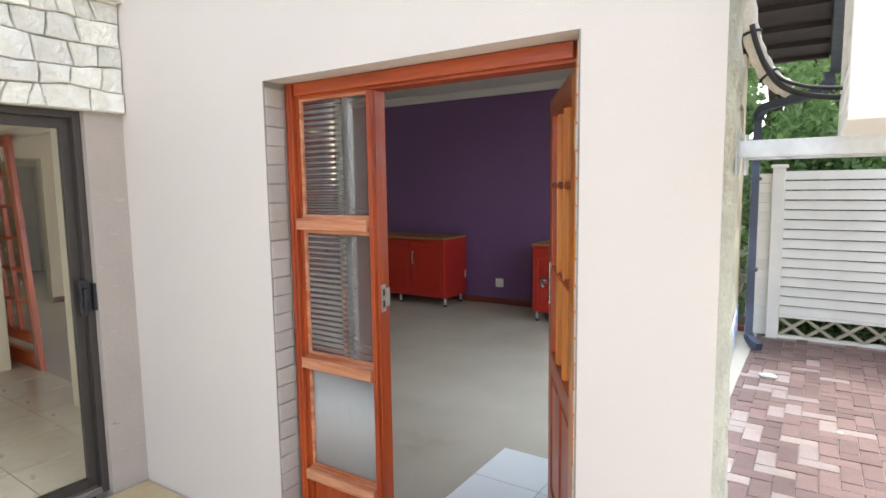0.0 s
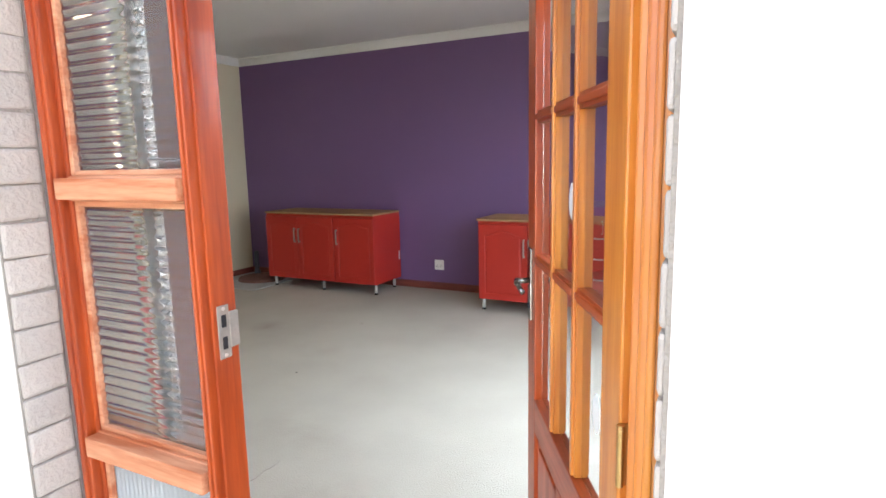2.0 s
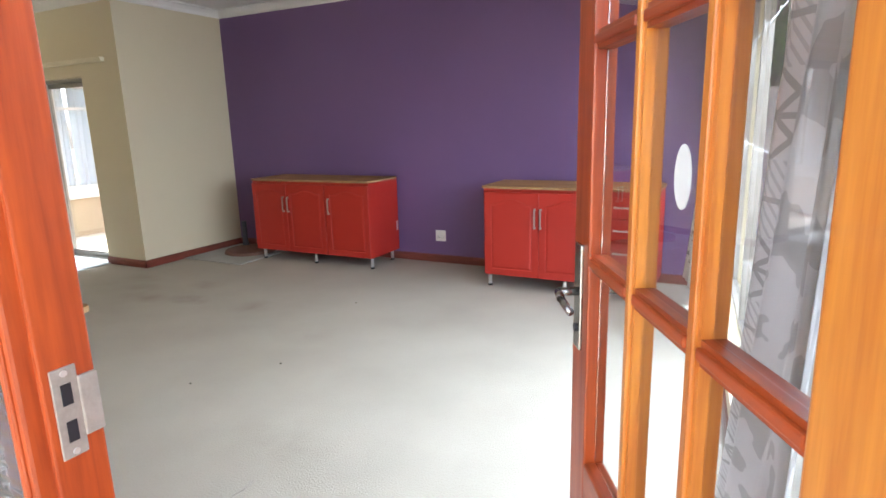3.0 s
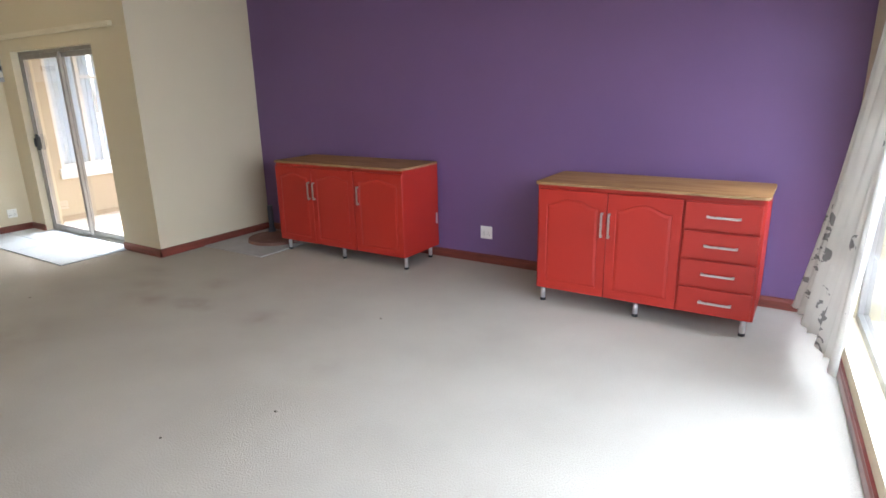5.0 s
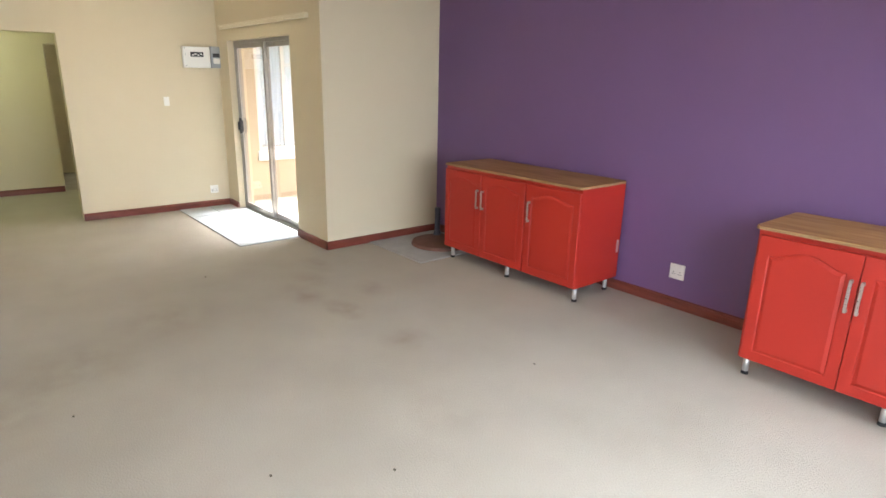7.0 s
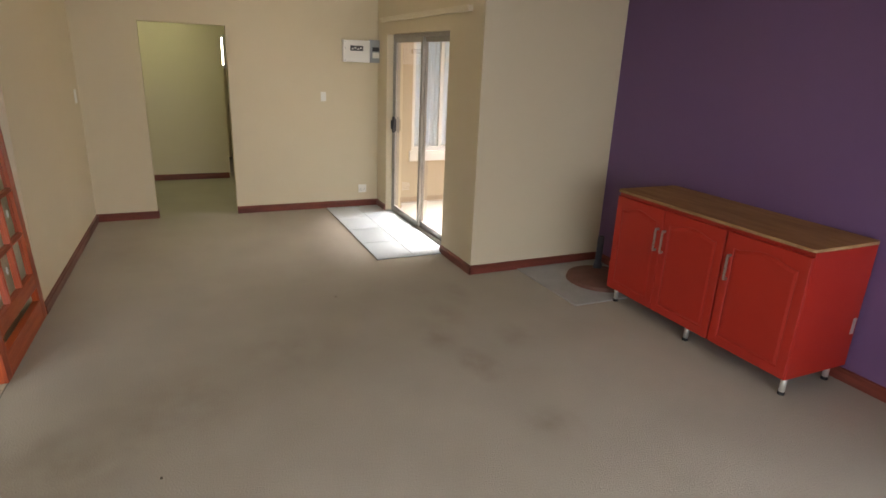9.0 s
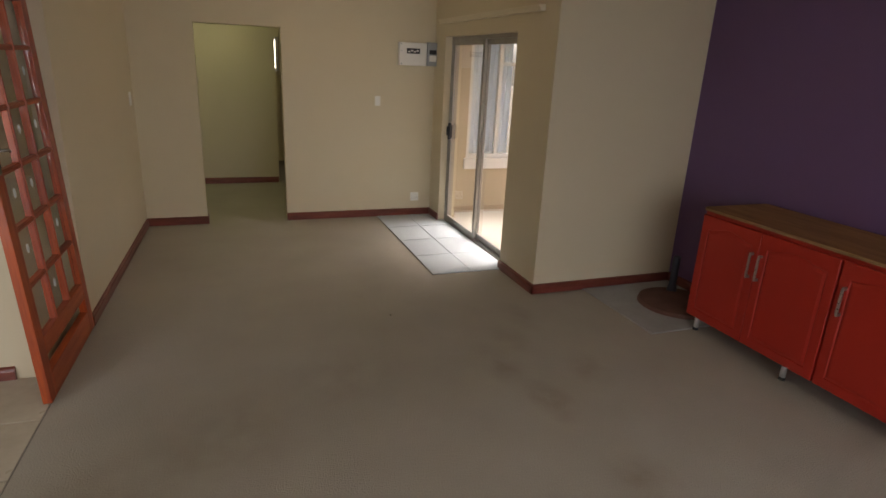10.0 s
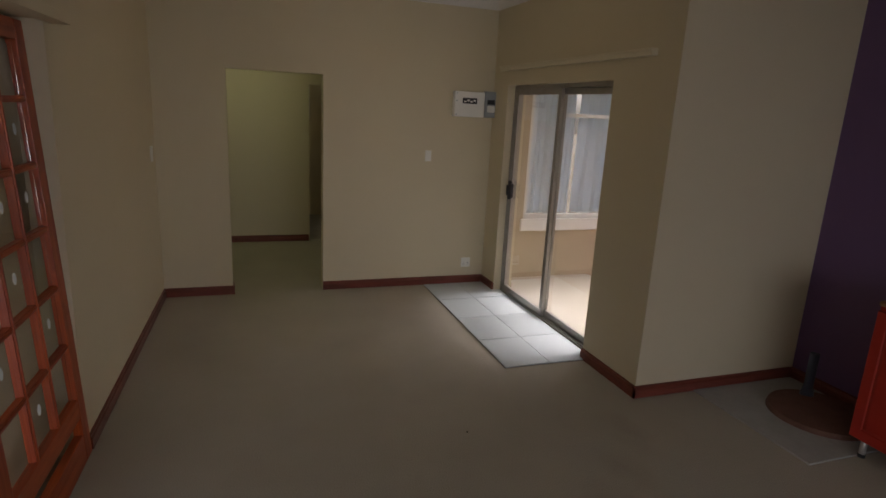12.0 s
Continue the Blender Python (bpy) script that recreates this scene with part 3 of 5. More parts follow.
def stepped_post(x0, x1, z0, z1, y0=1.772, y1=1.875, step=0.012):
    """A rebated post: a proud core and lower shoulders on both sides."""
    bm = bmesh.new()
    box(bm, x0, x1, y0 + 0.022, y1, z0, z1, 0.003)
    box(bm, x0 + step, x1 - step, y0, y0 + 0.03, z0, z1, 0.005)
    box(bm, x0 + step * 2, x1 - step * 2, y0 - 0.006, y0 + 0.01, z0, z1, 0.004)
    return bm


entry = thing("door_frame", pose(0, 0, 0), "orange varnished meranti door frame with a fluted glass sidelight", "door frame", kind="structure")
part("jamb", stepped_post(-1.955, -1.890, 0, 2.006), MERANTI, entry)
part("mullion", stepped_post(-1.500, -1.467, 0, 1.943, y1=1.856, step=0.006), MERANTI, entry)
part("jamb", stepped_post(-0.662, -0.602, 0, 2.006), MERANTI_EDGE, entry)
bm = bmesh.new()
box(bm, -1.89, -0.662, 1.795, 1.875, 1.945, 2.008, 0.003)
box(bm, -1.89, -0.662, 1.773, 1.80, 1.956, 2.008, 0.005)
part("head", bm, MERANTI_RAIL, entry)
for z0, z1 in ((1.388, 1.445), (0.778, 0.836), (0.262, 0.318), (0.0, 0.07)):
    bm = bmesh.new()
    box(bm, -1.89, -1.498, 1.79, 1.87, z0, z1, 0.004)
    vs = box(bm, -1.89, -1.498, 1.758, 1.80, z0 + 0.006, z1 - 0.004, 0.004)
    part("transom", bm, MERANTI_RAIL if z0 < 0.1 else MERANTI_PALE, entry, "" if z0 < 0.1 else "sun-bleached sloping glazing rail")
for z0, z1, across in ((1.445, 1.945, True), (0.836, 1.388, True), (0.318, 0.778, False)):
    bm = ribbed_pane(0.388, z1 - z0 - 0.004, 0.0235 if across else 0.016, across, 0.0062 if across else 0.002)
    p = part("pane", bm, FLUTED if across else FLUTED_FINE, entry, "fluted obscured glass pane", True)
    p.location = (-1.888, 1.815, z0 + 0.002)
    p.visible_shadow = False
    for x0, x1, a, b in ((-1.889, -1.875, z0, z1), (-1.512, -1.499, z0, z1), (-1.875, -1.512, z0, z0 + 0.012), (-1.875, -1.512, z1 - 0.012, z1)):
        boxes("bead", [(x0, x1, 1.798, 1.813, a, b)], MERANTI_PALE, entry, bevel=0.003)
boxes("panel", [(-1.889, -1.499, 1.81, 1.84, 0.071, 0.261)], MERANTI, entry, bevel=0.003)
bm = bmesh.new()
box(bm, -1.4685, -1.465, 1.804, 1.834, 1.068, 1.180, 0.0015)
box(bm, -1.4685, -1.463, 1.833, 1.8565, 1.088, 1.164, 0.002)
part("strike_plate", bm, STEEL_PLATE, entry, "scratched zinc lock strike plate")
for z in (1.075, 1.173):
    bm = bmesh.new()
    rod(bm, (-1.466, 1.819, z), (-1.4635, 1.819, z), 0.004)
    part("screw", bm, CHROME, entry, "small screw head")
boxes("keep", [(-1.4655, -1.4640, 1.813, 1.825, 1.088, 1.114), (-1.4655, -1.4640, 1.813, 1.825, 1.134, 1.160)], PLASTIC_BLACK, entry, "dark bolt holes")
structure("door_sill", [(-1.956, -0.60, SOUTH + 0.02, SOUTH_IN, -0.1, -0.002)], TILE_BEIGE, "beige tiled door sill", "sill")


def lever(parent, x, y, z, side):
    """A lever handle on a long plate; side: -1 faces -y, +1 faces +y."""
    bm = bmesh.new()
    box(bm, x - 0.02, x + 0.02, y - 0.004, y + 0.004, z - 0.11, z + 0.09, 0.003)
    plate = part("handle_plate", bm, LEVER if side < 0 else CHROME, parent, "worn metal handle plate")
    bm = bmesh.new()
    rod(bm, (x, y, z), (x, y + side * 0.042, z), 0.008)
    rod(bm, (x, y + side * 0.038, z), (x + 0.035, y + side * 0.042, z - 0.002), 0.008)
    rod(bm, (x + 0.035, y + side * 0.042, z - 0.002), (x + 0.075, y + side * 0.034, z - 0.016), 0.007)
    part("handle", bm, LEVER, plate, "curved chrome lever", True)
    bm = bmesh.new()
    rod(bm, (x, y, z - 0.07), (x, y + side * 0.008, z - 0.07), 0.008)
    part("keyhole", bm, PLASTIC_BLACK, plate)


def glazed_door(name, m, width, height, cols, glass_rows, label, kind, dots=(), edge_mat=None, stile=0.095, muntin=0.03):
    """A panelled door in its own plane: x from the lock edge 0 to the hinge edge, 42 mm thick about y = 0. glass_rows: heights of the bars."""
    ob = thing(name, m, label, "door", kind=kind)
    t = 0.021
    boxes("stile", [(0, stile, -t, t, 0.0, height)], MERANTI, ob, bevel=0.004)
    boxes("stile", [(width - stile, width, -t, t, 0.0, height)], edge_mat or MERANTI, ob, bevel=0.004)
    zs = list(glass_rows)
    boxes("rail", [(stile, width - stile, -t, t, zs[-1] + muntin / 2, height)], MERANTI_RAIL, ob, bevel=0.004)
    boxes("rail", [(stile, width - stile, -t, t, zs[0] - 0.10, zs[0] - muntin / 2 + 0.012)], MERANTI_RAIL, ob, bevel=0.004)
    boxes("rail", [(stile, width - stile, -t, t, 0.0, 0.14)], MERANTI_RAIL, ob, bevel=0.004)
    if zs[0] > 0.35:
        w3 = (width - 2 * stile) / 2
        for i in range(2):
            bm = bmesh.new()
            box(bm, stile + i * w3 + (0.02 if i else 0), stile + (i + 1) * w3 - (0 if i else 0.02), -0.010, 0.010, 0.14, zs[0] - 0.10)
            box(bm, stile + i * w3 + (0.05 if i else 0.03), stile + (i + 1) * w3 - (0.03 if i else 0.05), -0.016, 0.016, 0.17, zs[0] - 0.13, 0.006)
            part("panel", bm, MERANTI, ob)
        boxes("muntin", [(width / 2 - 0.03, width / 2 + 0.03, -t, t, 0.14, zs[0] - 0.10)], MERANTI, ob, bevel=0.003)
    cell = (width - 2 * stile) / cols
    for i in range(1, cols):
        x = stile + i * cell
        bm = bmesh.new()
        box(bm, x - muntin / 2, x + muntin / 2, -t + 0.006, t - 0.006, zs[0], zs[-1])
        box(bm, x - muntin / 4, x + muntin / 4, -t, t, zs[0], zs[-1], 0.003)
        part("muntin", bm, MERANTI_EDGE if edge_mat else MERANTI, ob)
    for z in zs[1:-1]:
        for i in range(cols):
            bm = bmesh.new()
            a, b = stile + i * cell + (muntin / 2 if i else 0), stile + (i + 1) * cell - (muntin / 2 if i < cols - 1 else 0)
            box(bm, a, b, -t + 0.006, t - 0.006, z - muntin / 2, z + muntin / 2)
            box(bm, a, b, -t, t, z - muntin / 4, z + muntin / 4, 0.003)
            part("muntin", bm, MERANTI_RAIL, ob)
    for i in range(cols):
        for j, (a, b) in enumerate(zip(zs, zs[1:])):
            bm = bmesh.new()
            box(bm, stile + i * cell + 0.008, stile + (i + 1) * cell - 0.008, -0.002, 0.002, a + 0.006, b - 0.006)
            p = part("pane", bm, PANE, ob, "clear glass pane")
            p.visible_shadow = False
            for ci, cj, rx, rz in dots:
                if (ci, cj) == (i, j):
                    bm = bmesh.new()
                    cx, cz = stile + (i + 0.5) * cell + (0.018 if cols * rx > 0.06 else 0), (a + b) / 2 + (-0.008 if rx > 0.02 else 0.02)
                    bmesh.ops.create_cone(bm, cap_ends=True, segments=24, radius1=1, radius2=1, depth=0.001,
                                          matrix=Matrix.LocRotScale((cx, -0.003, cz), Euler((radians(90), 0, 0)), (rx, rz, 1)))
                    part("sticker", bm, BLIND, p, "pale oval frosted sticker")
    return ob


ang = math.degrees(math.atan2(1.868 - 2.545, -0.666 + 1.037))
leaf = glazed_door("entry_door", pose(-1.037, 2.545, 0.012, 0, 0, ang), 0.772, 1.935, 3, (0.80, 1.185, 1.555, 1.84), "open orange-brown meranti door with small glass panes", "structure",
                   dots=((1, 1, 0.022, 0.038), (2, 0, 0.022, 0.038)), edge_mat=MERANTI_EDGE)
lever(leaf, 0.045, -0.023, 1.12, -1)
lever(leaf, 0.045, 0.023, 1.12, 1)
for z in (1.72, 1.0, 0.2):
    bm = bmesh.new()
    box(bm, 0.7722, 0.775, -0.018, 0.018, z - 0.05, z + 0.05, 0.001)
    rod(bm, (0.777, -0.020, z - 0.05), (0.777, -0.020, z + 0.05), 0.006)
    part("hinge", bm, BRASS, leaf, "brass butt hinge")

# sliding panelled door hung before the opening to the tiled room
inner_leaf = glazed_door("sliding_panel_door", INNER_WALL @ pose(3.40, 0.0, 0.012, -2.8, 0, 180), 0.93, 2.025, 3, (0.33, 0.60, 0.885, 1.16, 1.437, 1.71, 1.93), "dark orange-brown slatted glass door standing open against the wall", "structure",
                         dots=tuple((c, r, 0.016, 0.024) for c, r in ((1, 0), (0, 1), (2, 1), (1, 2), (0, 2), (2, 3), (1, 3), (2, 4), (0, 5))), stile=0.09, muntin=0.026)
lever(inner_leaf, 0.045, -0.023, 1.27, -1)
structure("door_pelmet", [(2.40, 4.60, 0.0, 0.085, 2.040, 2.085)], CREAM, "cream painted batten over the sliding panel door", "batten", 0.004).matrix_world = INNER_WALL


# ---------------------------------------------------------------- aluminium sliding doors
def sliding_door(name, m, width, height, metal, label, handle_x, depth=0.05):
    """Two-leaf slider in the xz plane, x from 0 to width, facing -y."""
    ob = thing(name, m, label, "sliding door", kind="structure")
    f = 0.035
    boxes("window_frame", [(0, f, 0, depth + 0.03, 0, height), (width - f, width, 0, depth + 0.03, 0, height), (f, width - f, 0, depth + 0.03, height - f, height)], metal, ob, bevel=0.002)
    boxes("track", [(f, width - f, 0, depth + 0.03, 0, 0.02), (f, width - f, 0.012, 0.018, 0.02, 0.032), (f, width - f, 0.052, 0.058, 0.02, 0.032)], ALU, ob)
    mid = width / 2
    for x0, x1, y in ((f, mid + 0.025, 0.005), (mid - 0.025, width - f, 0.042)):
        w = 0.045
        sash = boxes("sash", [(x0, x0 + w, y, y + 0.03, 0.033, height - f), (x1 - w, x1, y, y + 0.03, 0.033, height - f), (x0 + w, x1 - w, y, y + 0.03, 0.033, 0.085), (x0 + w, x1 - w, y, y + 0.03, height - f - 0.05, height - f)],
                     metal, ob, bevel=0.002)
        p = boxes("pane", [(x0 + w - 0.004, x1 - w + 0.004, y + 0.012, y + 0.017, 0.08, height - f - 0.045)], PANE, sash, "clear glass pane")
        p.visible_shadow = False
    bm = bmesh.new()
    box(bm, handle_x - 0.02, handle_x + 0.02, -0.022, 0.006, 0.95, 1.13, 0.006)
    box(bm, handle_x - 0.012, handle_x + 0.012, -0.042, -0.02, 0.99, 1.09, 0.006)
    box(bm, handle_x + 0.04, handle_x + 0.055, -0.03, 0.006, 0.97, 1.11, 0.005)
    part("handle", bm, PLASTIC_BLACK, ob, "black moulded pull handle")
    return ob


sliding_door("door_patio", pose(-8.70, SLIDE + 0.075, 0.0), 1.67, 2.02, ALU, "natural aluminium sliding glass door to the patio", 0.065)
sliding_door("door_stone", pose(-3.08, -0.42, 0.0, 0, 0, 90), 1.9, 1.96, ALU_DARK, "bronze aluminium sliding glass door under stone cladding", 1.845, 0.05)

# ---------------------------------------------------------------- tiles
def tile_field(parent, x0, y0, nx, ny, size, z, mat, joint=0.005, thick=0.008, size_y=None):
    size_y = size_y or size
    bm = bmesh.new()
    box(bm, joint / 2, size - joint / 2, joint / 2, size_y - joint / 2, 0, thick, 0.0015)
    me = mesh_of(bm, "tile", mat)
    for i in range(nx):
        for j in range(ny):
            ob = new("tile", me)
            ob.parent = parent
            ob.location = (x0 + i * size, y0 + j * size_y, z + random.uniform(-0.0006, 0.0006))


def tile_patch(name, x0, x1, y0, y1, nx, ny, label, mat):
    ob = structure(name, [(x0, x1, y0, y1, 0.001, 0.005)], GROUT, label, "tiles")
    tile_field(ob, x0, y0, nx, ny, (x1 - x0) / nx, 0.004, mat, size_y=(y1 - y0) / ny)
    return ob


tile_patch("patio_door_tiles", -8.985, -6.985, 4.745, SLIDE + 0.07, 4, 2, "pale grey tiles let into the carpet at the patio door", TILE)
tile_patch("entry_tiles", -1.52, -0.76, 1.89, 2.985, 2, 3, "glossy pale tiles let into the carpet inside the entry", TILE_WHITE)

# ---------------------------------------------------------------- fittings
def plate(name, m, w, h, label, category, extra):
    """A plate on a wall, facing -y in its own space."""
    ob = thing(name, m, label, category)
    bm = bmesh.new()
    box(bm, -w / 2, w / 2, -0.010, 0.0, -h / 2, h / 2, 0.003)
    part("cover", bm, PLASTIC, ob)
    extra(ob)
    return ob


def socket_face(ob):
    for x in (-0.024, 0.024):
        bm = bmesh.new()
        for dx, dz in ((-0.009, -0.008), (0.009, -0.008), (0, 0.01)):
            rod(bm, (x + dx, -0.0105, dz - 0.012), (x + dx, -0.0095, dz - 0.012), 0.004, 10)
        part("pin_hole", bm, PLASTIC_BLACK, ob, "round pin holes")
        boxes("rocker", [(x - 0.007, x + 0.007, -0.0135, -0.009, 0.022, 0.038)], PLASTIC, ob, bevel=0.002)


def switch_face(ob):
    boxes("rocker", [(-0.011, 0.011, -0.0145, -0.009, -0.018, 0.018)], PLASTIC, ob, bevel=0.002)


plate("wall_socket", pose(-3.525, NORTH, 0.285), 0.115, 0.115, "square white double wall socket on the purple wall", "socket", socket_face)
plate("wall_socket", pose(WEST, 5.206, 0.222, 0, 0, 90), 0.10, 0.10, "square white wall socket on the cream wall", "socket", socket_face)
plate("light_switch", pose(WEST, 4.745, 1.318, 0, 0, 90), 0.062, 0.105, "upright white light switch", "switch", switch_face)
plate("light_switch", INNER_WALL @ pose(0.20, 0, 1.295, 0, 0, 180), 0.075, 0.125, "upright white switch plate on the cream wall", "switch", switch_face)

db = thing("fuse_box", pose(WEST, 5.122, 1.828, 0, 0, 90), "white plastic fuse box with a dark breaker window", "fuse box")
boxes("case", [(-0.155, 0.155, -0.075, 0.0, -0.12, 0.12)], PLASTIC, db, bevel=0.008)
boxes("window", [(-0.075, 0.075, -0.079, -0.073, 0.005, 0.06)], PLASTIC_BLACK, db, "dark breaker window", bevel=0.002)
for i in range(4):
    boxes("breaker", [(-0.06 + i * 0.032, -0.038 + i * 0.032, -0.084, -0.078, 0.018 + 0.01 * (i % 2), 0.032 + 0.012 * (i % 2))], PLASTIC, db, bevel=0.001)
for x, z in ((-0.135, 0.1), (-0.135, -0.1), (-0.135, 0.03)):
    bm = bmesh.new()
    rod(bm, (x, -0.078, z), (x, -0.074, z), 0.006)
    part("screw", bm, PLASTIC_GREY, db)
meter = thing("electricity_meter", pose(WEST, 5.352, 1.835, 0, 0, 90), "grey plastic prepaid electricity meter beside the fuse box", "meter")
boxes("case", [(-0.065, 0.065, -0.06, 0.0, -0.125, 0.125)], PLASTIC_GREY, meter, bevel=0.01)
boxes("display", [(-0.04, 0.04, -0.066, -0.058, 0.0, 0.045)], PLASTIC_BLACK, meter, "dark display", bevel=0.002)
boxes("keypad", [(-0.04, 0.04, -0.072, -0.058, -0.075, -0.012)], PLASTIC, meter, "pale keypad cover", bevel=0.01)
BATTEN = material("cream_gloss_batten", (0.70, 0.63, 0.47), 0.45, 0.06, 4, 60, 0.03)
rail = thing("curtain_batten", pose(-7.71, SLIDE, 2.168), "cream painted batten above the patio door", "batten")
boxes("board", [(-1.10, 1.10, -0.045, 0.0, -0.022, 0.022)], BATTEN, rail, bevel=0.004)
boxes("lip", [(-1.10, 1.10, -0.058, -0.045, 0.006, 0.022)], BATTEN, rail, bevel=0.003)

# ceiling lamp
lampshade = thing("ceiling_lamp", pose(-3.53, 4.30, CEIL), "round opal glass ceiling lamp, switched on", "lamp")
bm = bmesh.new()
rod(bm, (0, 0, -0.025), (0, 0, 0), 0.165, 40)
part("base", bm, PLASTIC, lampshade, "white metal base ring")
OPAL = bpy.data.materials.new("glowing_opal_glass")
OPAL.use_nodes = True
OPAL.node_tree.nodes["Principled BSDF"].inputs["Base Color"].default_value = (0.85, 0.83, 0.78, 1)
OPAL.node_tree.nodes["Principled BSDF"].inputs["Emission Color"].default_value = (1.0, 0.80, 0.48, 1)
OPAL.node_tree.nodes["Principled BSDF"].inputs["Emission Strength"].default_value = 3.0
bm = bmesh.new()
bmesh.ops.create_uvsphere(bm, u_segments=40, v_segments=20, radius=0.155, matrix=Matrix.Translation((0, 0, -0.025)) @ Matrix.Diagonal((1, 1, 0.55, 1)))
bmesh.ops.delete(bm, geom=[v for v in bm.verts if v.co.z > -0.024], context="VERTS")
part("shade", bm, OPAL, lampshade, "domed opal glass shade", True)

# unseen lamp, added for the warm glow high on the west wall
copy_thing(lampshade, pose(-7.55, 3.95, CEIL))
# another unseen lamp, added for the greenish light from above in the passage
passage_lamp = copy_thing(lampshade, pose(-10.25, 3.0, 2.50))
OPAL_GREEN = OPAL.copy()
OPAL_GREEN.node_tree.nodes["Principled BSDF"].inputs["Emission Color"].default_value = (0.93, 1.0, 0.55, 1)
OPAL_GREEN.node_tree.nodes["Principled BSDF"].inputs["Emission Strength"].default_value = 4.6
for piece in passage_lamp.children:
    if piece.name.startswith("shade"):
        piece.data = piece.data.copy()
        piece.data.materials[0] = OPAL_GREEN

# hearth board and stub pole in the corner by the pier
hearth = thing("hearth_board", pose(-5.945, 6.30, 0.0), "thin grey board lying on the carpet in the corner", "board")
boxes("sheet", [(-0.435, 0.435, -0.435, 0.435, 0.001, 0.012)], SLATE_PATCH, hearth, bevel=0.003)
stub = thing("pole_base", pose(-5.90, 6.42, 0.013), "round red clay base with a short dark pole", "pole base")
bm = bmesh.new()
rod(bm, (0, 0, 0), (0, 0, 0.03), 0.30, 36, 0.29)
rod(bm, (0, 0, 0.03), (0, 0, 0.05), 0.275, 36, 0.14)
bmesh.ops.remove_doubles(bm, verts=bm.verts, dist=0.0005)
part("disc", bm, CLAY, stub)
bm = bmesh.new()
rod(bm, (-0.17, 0.09, 0.02), (-0.17, 0.09, 0.335), 0.028, 18)
rod(bm, (-0.17, 0.09, 0.02), (-0.17, 0.09, 0.09), 0.045, 18, 0.034)
part("pole", bm, NAVY, stub, "short dark steel tube")


# ---------------------------------------------------------------- windows
def window(name, m, width, height, bars, transom, label, mat=WHITE_FRAME, sill=0.05, depth=0.06, plain=()):
    """A framed window in the xz plane, x from 0 to width, facing -y."""
    ob = thing(name, m, label, "window", kind="structure")
    f = 0.045
    boxes("window_frame", [(0, f, 0, depth, 0, height), (width - f, width, 0, depth, 0, height), (f, width - f, 0, depth, 0, f), (f, width - f, 0, depth, height - f, height)], mat, ob, bevel=0.003)
    xs = [0.0] + list(bars) + [width]
    for x in bars:
        boxes("mullion", [(x - f / 2, x + f / 2, 0, depth, f, height - f)], mat, ob, bevel=0.003)
    for i, (a, b) in enumerate(zip(xs, xs[1:])):
        a, b = a + (f if i == 0 else f / 2), b - (f if i == len(xs) - 2 else f / 2)
        split = transom and i not in plain
        zs = [f] + ([transom] if split else []) + [height - f]
        if split:
            boxes("transom", [(a, b, 0, depth, transom - 0.02, transom + 0.02)], mat, ob, bevel=0.003)
        for z0, z1 in zip(zs, zs[1:]):
            p = boxes("pane", [(a - 0.004, b + 0.004, depth / 2 - 0.002, depth / 2 + 0.002, z0, z1)], PANE, ob, "clear glass pane")
            p.visible_shadow = False
    if sill:
        boxes("window_sill", [(-0.03, width + 0.03, -sill, 0.0, -0.13, 0.0)], mat, ob, "white painted sill", bevel=0.006)
    return ob


window("window_east", EAST_WALL @ pose(0.10, 4.25, 0.16, 0, 0, -90), 4.10, 2.09, (1.02, 2.05, 3.08), None, "wide low white-framed window", ALU, 0)
window("window_patio", pose(WEST - 0.10, 5.88, 0.66, 0, 0, 90), 2.30, 1.44, (0.40, 1.02, 1.64), 1.115, "white-framed patio window with drawn curtains", WHITE_FRAME, 0.05, plain=(0,))
window("window_passage", pose(-13.02, 3.625, 1.505, 0, 0, 90), 0.41, 0.53, (), None, "small bright passage window", WHITE_FRAME, 0)


